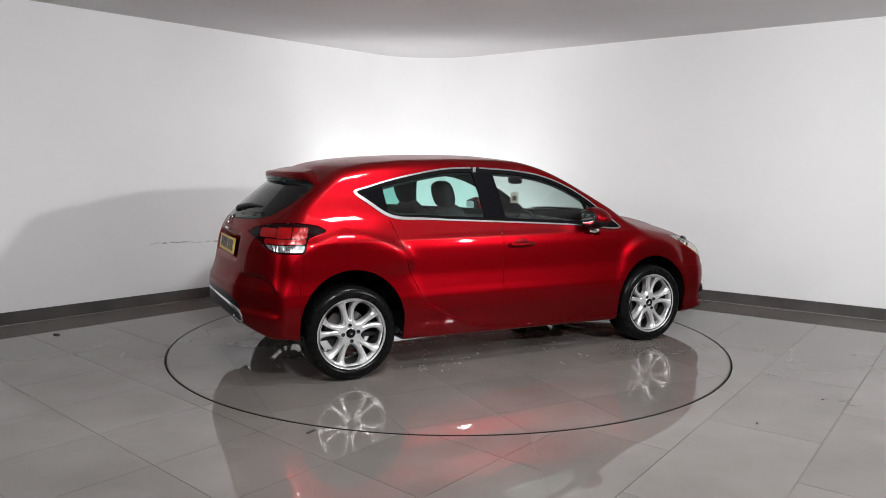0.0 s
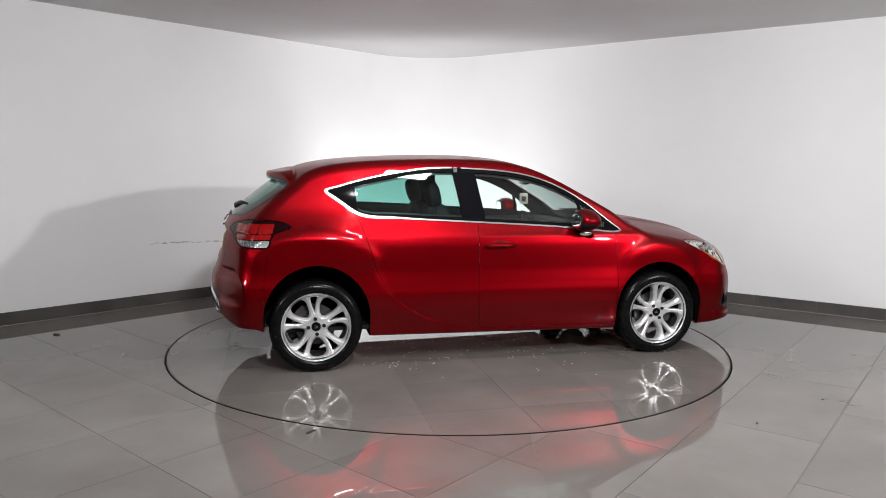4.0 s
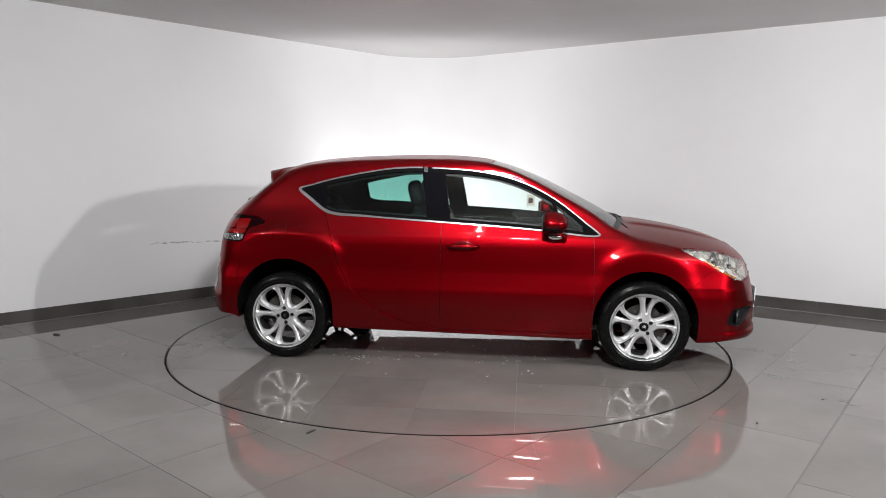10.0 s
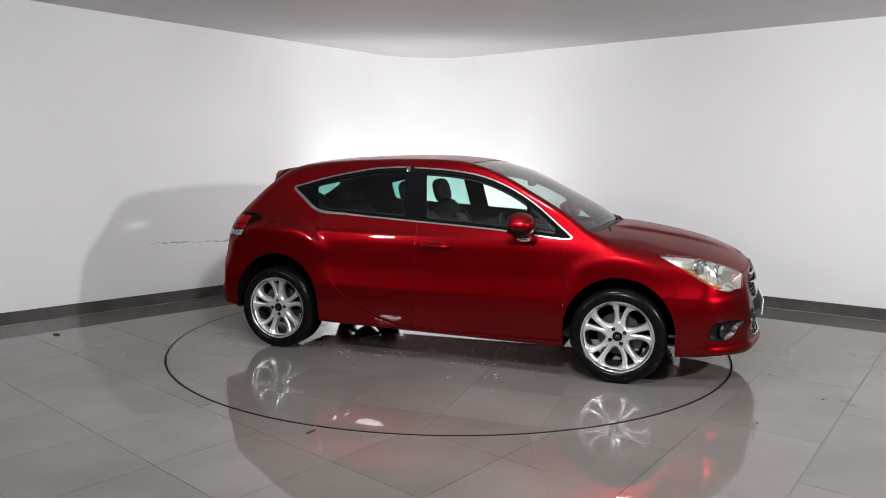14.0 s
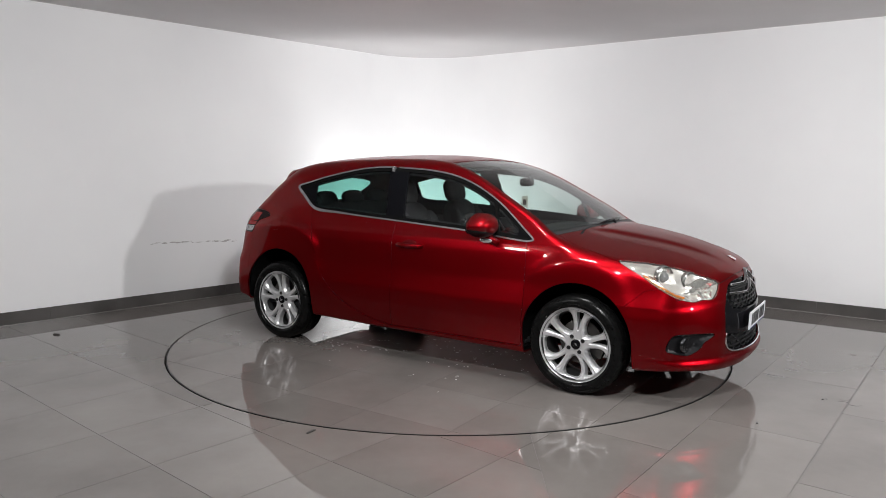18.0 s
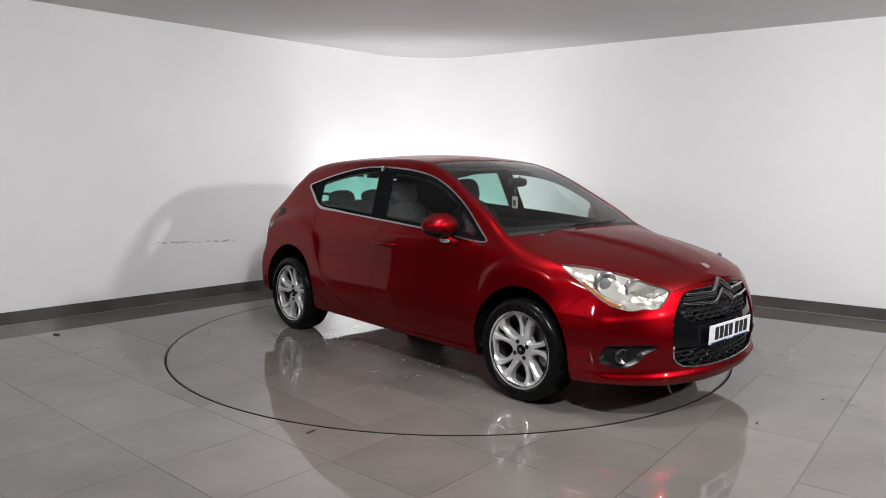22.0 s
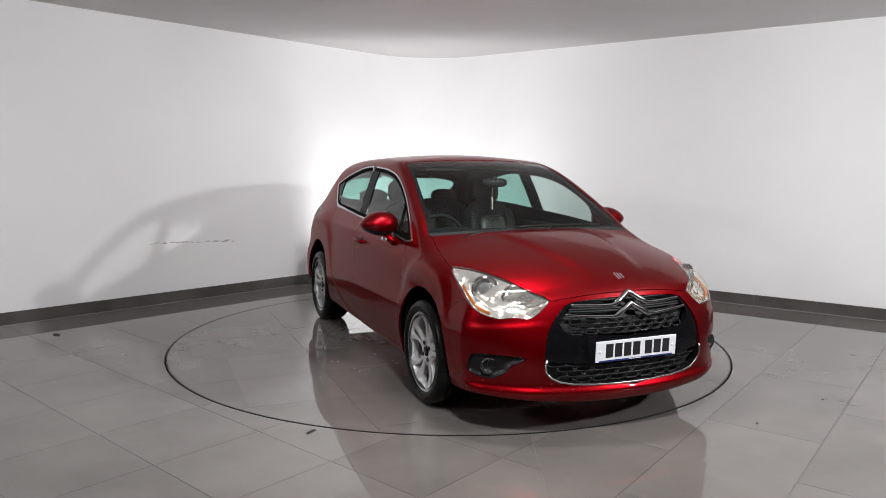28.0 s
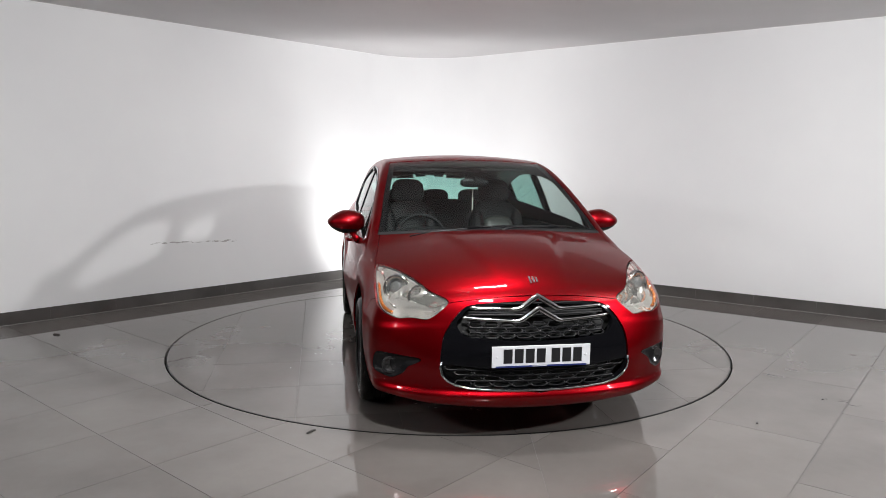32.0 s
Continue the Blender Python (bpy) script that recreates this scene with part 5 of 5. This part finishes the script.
# rain left on the car: fine beads on the upper panels and panes, drops with painted glints along the edges
def bead_mesh(name, spots, mat, label, sizes, seed):
    rng = np.random.RandomState(seed)
    p = np.array(spots)
    n = grad(body_field, np.stack([p[:, 0], np.abs(p[:, 1]), p[:, 2]], 1))
    n /= np.maximum(np.linalg.norm(n, axis=1), 1e-9)[:, None]
    n[:, 1] *= np.where(p[:, 1] < 0, -1, 1)
    vv, ff = [], []
    for q, nn in zip(p, n):
        nv = Vector(nn)
        a = nv.orthogonal().normalized()
        b2 = nv.cross(a)
        r = rng.uniform(*sizes)
        k = len(vv)
        q = Vector(q) + nv * 0.0012
        for h, w in ((0.0, 1.0), (0.55, 0.75)):
            for m in range(6):
                vv.append(q + (a * math.cos(m * math.pi / 3) + b2 * math.sin(m * math.pi / 3)) * (r * w) + nv * (r * h))
        vv.append(q + nv * (r * 0.8))
        ff += [(k + m, k + (m + 1) % 6, k + 6 + (m + 1) % 6, k + 6 + m) for m in range(6)] + [(k + 6 + m, k + 6 + (m + 1) % 6, k + 12) for m in range(6)]
    o = mesh_object(name, [tuple(v) for v in vv], ff, mat, car, label)
    tagged(o, kind="stuff")
    o.visible_shadow = False


def scatter(pool, count, rng, spread=0.006):
    """Places near the points of a pool, on both sides of the car."""
    p = pool[rng.randint(len(pool), size=count)].copy()
    p = p + rng.uniform(-spread, spread, p.shape)
    g = grad(body_field, p)
    f = body_field(p[:, 0], np.abs(p[:, 1]), p[:, 2])
    p = p - g * (f / np.maximum((g ** 2).sum(1), 0.05))[:, None]
    p[:, 1] *= np.where(rng.rand(count) < 0.6, -1, 1)
    return p


def rim(mesh):
    v, t = mesh
    e = edges_of(t)
    return (v[e[:, 0]] + v[e[:, 1]]) / 2


def beads():
    rng = np.random.RandomState(7)
    g = grad(body_field, BV)
    g /= np.maximum(np.linalg.norm(g, axis=1), 1e-9)[:, None]
    wet = BV[(g[:, 2] > 0.35) & (BV[:, 2] > 0.8) & (BV[:, 1] > 0)]
    pane = BV[(in_side(WINDOWS)(BV) < -0.045) & (BV[:, 2] < 1.16) & (BV[:, 0] > -1.0) & (BV[:, 1] > 0.3)]
    bead_mesh("rain_beads", np.concatenate([scatter(wet, 1500, rng), scatter(pane, 260, rng)]), M_FILM, "fine rain beads on glass and paint", (0.0012, 0.0028), 5)
    low_pane = pane[(pane[:, 2] < 1.09) & (pane[:, 0] > -0.1)]
    lines = np.concatenate([rim(lamp_f), rim(fog), rim(door_r), rim(door_f), rim(lamp_r)])
    lines = lines[(lines[:, 1] > 0.05)]
    lip = BV[(BV[:, 0] > 1.7) & (BV[:, 1] > 0.05) & (np.abs(BV[:, 2] - 0.29) < 0.03)]
    edge = rim(grille)
    bright = np.concatenate([scatter(low_pane, 190, rng), scatter(lines, 200, rng, 0.002), scatter(lip, 60, rng), scatter(edge, 50, rng, 0.002)])
    # the sparkle of these drops is put into a whitish metal colour
    bead_mesh("rain_drops", bright, M_DROPGLINT, "rain drops hanging on edges, their glints put into bright metal", (0.0011, 0.0027), 6)


beads()
for o in car.children:
    o.matrix_basis = OFF @ o.matrix_basis


# ---- tiles, laid last ----
def grid_tile(cx, cy, w, h, rot, n):
    xs = np.linspace(-w / 2, w / 2, n + 1)
    ys = np.linspace(-h / 2, h / 2, n + 1)
    X, Y = np.meshgrid(xs, ys, indexing="ij")
    c, s = math.cos(rot), math.sin(rot)
    v = np.stack([cx + c * X - s * Y, cy + s * X + c * Y, np.zeros_like(X)], -1).reshape(-1, 3)
    i = np.arange(n)[:, None] * (n + 1) + np.arange(n)[None, :]
    i = i.reshape(-1)
    t = np.concatenate([np.stack([i, i + n + 1, i + n + 2], 1), np.stack([i, i + n + 2, i + 1], 1)])
    return v, t


def tile_object(name, v, t, mat, parent, drop=0.004):
    e = edges_of(t)
    k = len(v)
    vv = np.concatenate([v, v[e[:, 0]] - (0, 0, drop), v[e[:, 1]] - (0, 0, drop)])
    m = len(e)
    i = np.arange(m)
    f = np.concatenate([t, np.stack([e[:, 1], e[:, 0], k + i], 1), np.stack([e[:, 1], k + i, k + m + i], 1)])
    return mesh_object(name, vv, f, mat, parent, smooth=False)


TILE, JOINT = 0.595, 0.003
SPLIT = 0.45                             # the two fields of tiles meet along this line
inner_line = offset_line(WALL, -0.009)
wall_poly = np.array([(p.x, p.y) for p in inner_line])


def lay_field(rot, origin, long, bond, side):
    """Tiles of one field: square ones in a grid, or long ones with every second row moved by half."""
    turned = radians(rot)
    ax, bx = Vector((math.cos(turned), math.sin(turned))), Vector((math.sin(turned), -math.cos(turned)))
    reach = math.hypot(long, TILE) / 2 + 0.02
    whole = None
    for i in range(-16, 17):
        for j in range(-16, 17):
            c = Vector(origin) + ax * ((i + 0.5) * long + (bond if j % 2 else 0.0)) + bx * ((j + 0.5) * TILE)
            d = c.length
            inside = poly_dist(np.array([c.x]), np.array([c.y]), wall_poly)[0]
            over = (c.x - SPLIT) * side
            if d < R_HOLE - reach or inside > reach or c.y < -6.6 or over < -reach:
                continue
            if d > R_HOLE + reach and inside < -reach and over > reach:
                if whole is None:
                    v, t = grid_tile(0, 0, long - JOINT, TILE - JOINT, turned, 1)
                    whole = tile_object("tile", v, t, M_TILE, floor)
                    whole.location = (c.x, c.y, 0)
                else:
                    o = new("tile", whole.data)
                    o.parent, o.location = floor, (c.x, c.y, 0)
                continue
            v, t = grid_tile(0, 0, long - JOINT, TILE - JOINT, turned, 16)
            v = v + np.array([c.x, c.y, 0])
            _, (v, t) = clip(v, t, lambda p: np.hypot(p[:, 0], p[:, 1]) - R_HOLE)
            if len(t):
                (v, t), _ = clip(v, t, lambda p: poly_dist(p[:, 0], p[:, 1], wall_poly))
            if len(t):
                (v, t), _ = clip(v, t, lambda p: (SPLIT - p[:, 0]) * side + JOINT / 2)
            if len(t):
                o = tile_object("tile", v - np.array([c.x, c.y, 0]), t, M_TILE, floor)
                o.location = (c.x, c.y, 0)


lay_field(49.7, (-1.856, -2.257), TILE, 0.0, -1)
r_ax = Vector((math.cos(radians(53.0)), math.sin(radians(53.0))))
r_bx = Vector((r_ax.y, -r_ax.x))
lay_field(53.0, r_ax * -0.035 + r_bx * 2.945, 2 * TILE, TILE, 1)
first_tile = None
for i in range(-5, 5):
    for j in range(-5, 5):
        cx, cy = 0.0 + (i + 0.5) * 0.594, -0.015 + (j + 0.5) * 0.594
        d = math.hypot(cx, cy)
        if d > R_DISC + 0.43:
            continue
        if d < R_DISC - 0.43:
            if first_tile is None:
                v, t = grid_tile(0, 0, 0.592, 0.592, 0, 1)
                first_tile = tile_object("tile", v, t, M_TILE, table)
                first_tile.location = (cx, cy, 0)
            else:
                o = new("tile", first_tile.data)
                o.parent, o.location = table, (cx, cy, 0)
            continue
        v, t = grid_tile(0, 0, 0.592, 0.592, 0, 16)
        v = v + np.array([cx, cy, 0])
        (v, t), _ = clip(v, t, lambda p: np.hypot(p[:, 0], p[:, 1]) - R_DISC + 0.006)
        if len(t):
            o = tile_object("tile", v - np.array([cx, cy, 0]), t, M_TILE, table)
            o.location = (cx, cy, 0)

# wet flecks carried round on the disc, coloured pale for the light they mirror
def flecks():
    rng = np.random.RandomState(3)
    vv, ff = [], []
    for n in range(120):
        c0 = (rng.normal(0.1, 0.75), rng.normal(-0.35, 0.35))
        if math.hypot(*c0) > 2.0:
            continue
        for m in range(rng.randint(1, 4)):
            cx, cy = c0[0] + rng.uniform(-0.05, 0.05), c0[1] + rng.uniform(-0.03, 0.03)
            rx, ry, sp = rng.uniform(0.003, 0.013), rng.uniform(0.002, 0.006), rng.uniform(0, 3.14)
            k = len(vv)
            for i in range(8):
                t = i * math.pi / 4
                x, y = math.cos(t) * rx * rng.uniform(0.7, 1.2), math.sin(t) * ry * rng.uniform(0.7, 1.2)
                vv.append((cx + x * math.cos(sp) - y * math.sin(sp), cy + x * math.sin(sp) + y * math.cos(sp), 0.0004))
            vv.append((cx, cy, 0.0025))
            ff += [(k + i, k + (i + 1) % 8, k + 8) for i in range(8)]
    o = mesh_object("water_flecks", vv, ff, M_FLECKGLINT, table, "scattered water drops on the tiles, their glints put into a pale colour")
    tagged(o, kind="stuff")


flecks()


# bits left on the floor
def chip(name, at, size, mat, label, seed):
    rng = np.random.RandomState(seed)
    bm = bmesh.new()
    box(bm, -size[0] / 2, size[0] / 2, -size[1] / 2, size[1] / 2, 0, size[2], min(size) * 0.25)
    for v in bm.verts:
        v.co.x += rng.uniform(-0.1, 0.1) * size[0]
        v.co.y += rng.uniform(-0.1, 0.1) * size[1]
    ob = part(name, bm, mat, None)
    ob.matrix_basis = pose(at[0], at[1], 0.0005, 0, 0, rng.uniform(0, 180))
    return tagged(ob, label, "debris", group="bits on the floor")


chip("floor_chip", (-3.273, -0.06), (0.05, 0.018, 0.010), M_DIRT, "small dark chip lying on the tile floor", 1)
chip("floor_chip", (1.7556, -1.983), (0.018, 0.010, 0.004), M_DIRT, "small dark crumb on the tile floor", 2)
chip("floor_chip", (2.350, -1.5437), (0.016, 0.010, 0.004), M_DIRT, "small dark crumb on the tile floor", 3)
chip("floor_chip", (2.377, -1.538), (0.008, 0.007, 0.004), M_DIRT, "small dark crumb on the tile floor", 4)
chip("floor_chip", (-0.735, -2.19), (0.055, 0.014, 0.006), M_DIRT, "dark splinter beside the turntable's edge", 5)
chip("floor_chip", (-2.086, 2.433), (0.03, 0.02, 0.01), M_WHITEDIRT, "pale scrap on the floor by the wall", 6)
# a hair-like scratch mark on a tile
bm = bmesh.new()
tube(bm, [(2.41, -1.60, 0.0007), (2.44, -1.57, 0.0007), (2.48, -1.60, 0.0007), (2.46, -1.64, 0.0007), (2.49, -1.665, 0.0007), (2.53, -1.66, 0.0007)], 0.0009, 4)
tube(bm, [(2.45, -1.55, 0.0007), (2.49, -1.555, 0.0007), (2.53, -1.545, 0.0007)], 0.0008, 4)
tagged(part("floor_scratch", bm, M_DIRT, None), "thin dark scrawled hair on the tile floor", "debris", group="bits on the floor")


# scuff along the wall at bumper height
def wall_scuff():
    rng = np.random.RandomState(11)
    vv, ff = [], []
    n2 = Vector((DIR_L.y, -DIR_L.x))
    if n2.dot(-CORNER) < 0:
        n2 = -n2
    s = 2.89
    while s < 3.88:
        ln, h = rng.uniform(0.02, 0.10), rng.uniform(0.002, 0.010)
        z = 0.595 + 0.036 * (s - 2.89) / 0.99 + rng.uniform(-0.010, 0.010)
        k = len(vv)
        for q, dz in ((0, 0), (ln * 0.5, -h), (ln, 0), (ln * 0.5, h)):
            p = CORNER + DIR_L * (s + q) + n2 * 0.0015
            vv.append((p.x, p.y, z + dz))
        ff.append((k, k + 1, k + 2, k + 3))
        s += ln * rng.uniform(0.3, 1.3)
    tagged(mesh_object("wall_scuff", vv, ff, M_SCUFF, None, smooth=False), "grey rubbed scuff marks on the white wall", "scuff", kind="structure")


wall_scuff()


def motions():
    rows = [(float(t), turn_pose(t)) for t in range(33)]
    walk(table, rows)
    walk(car, rows)


motions()
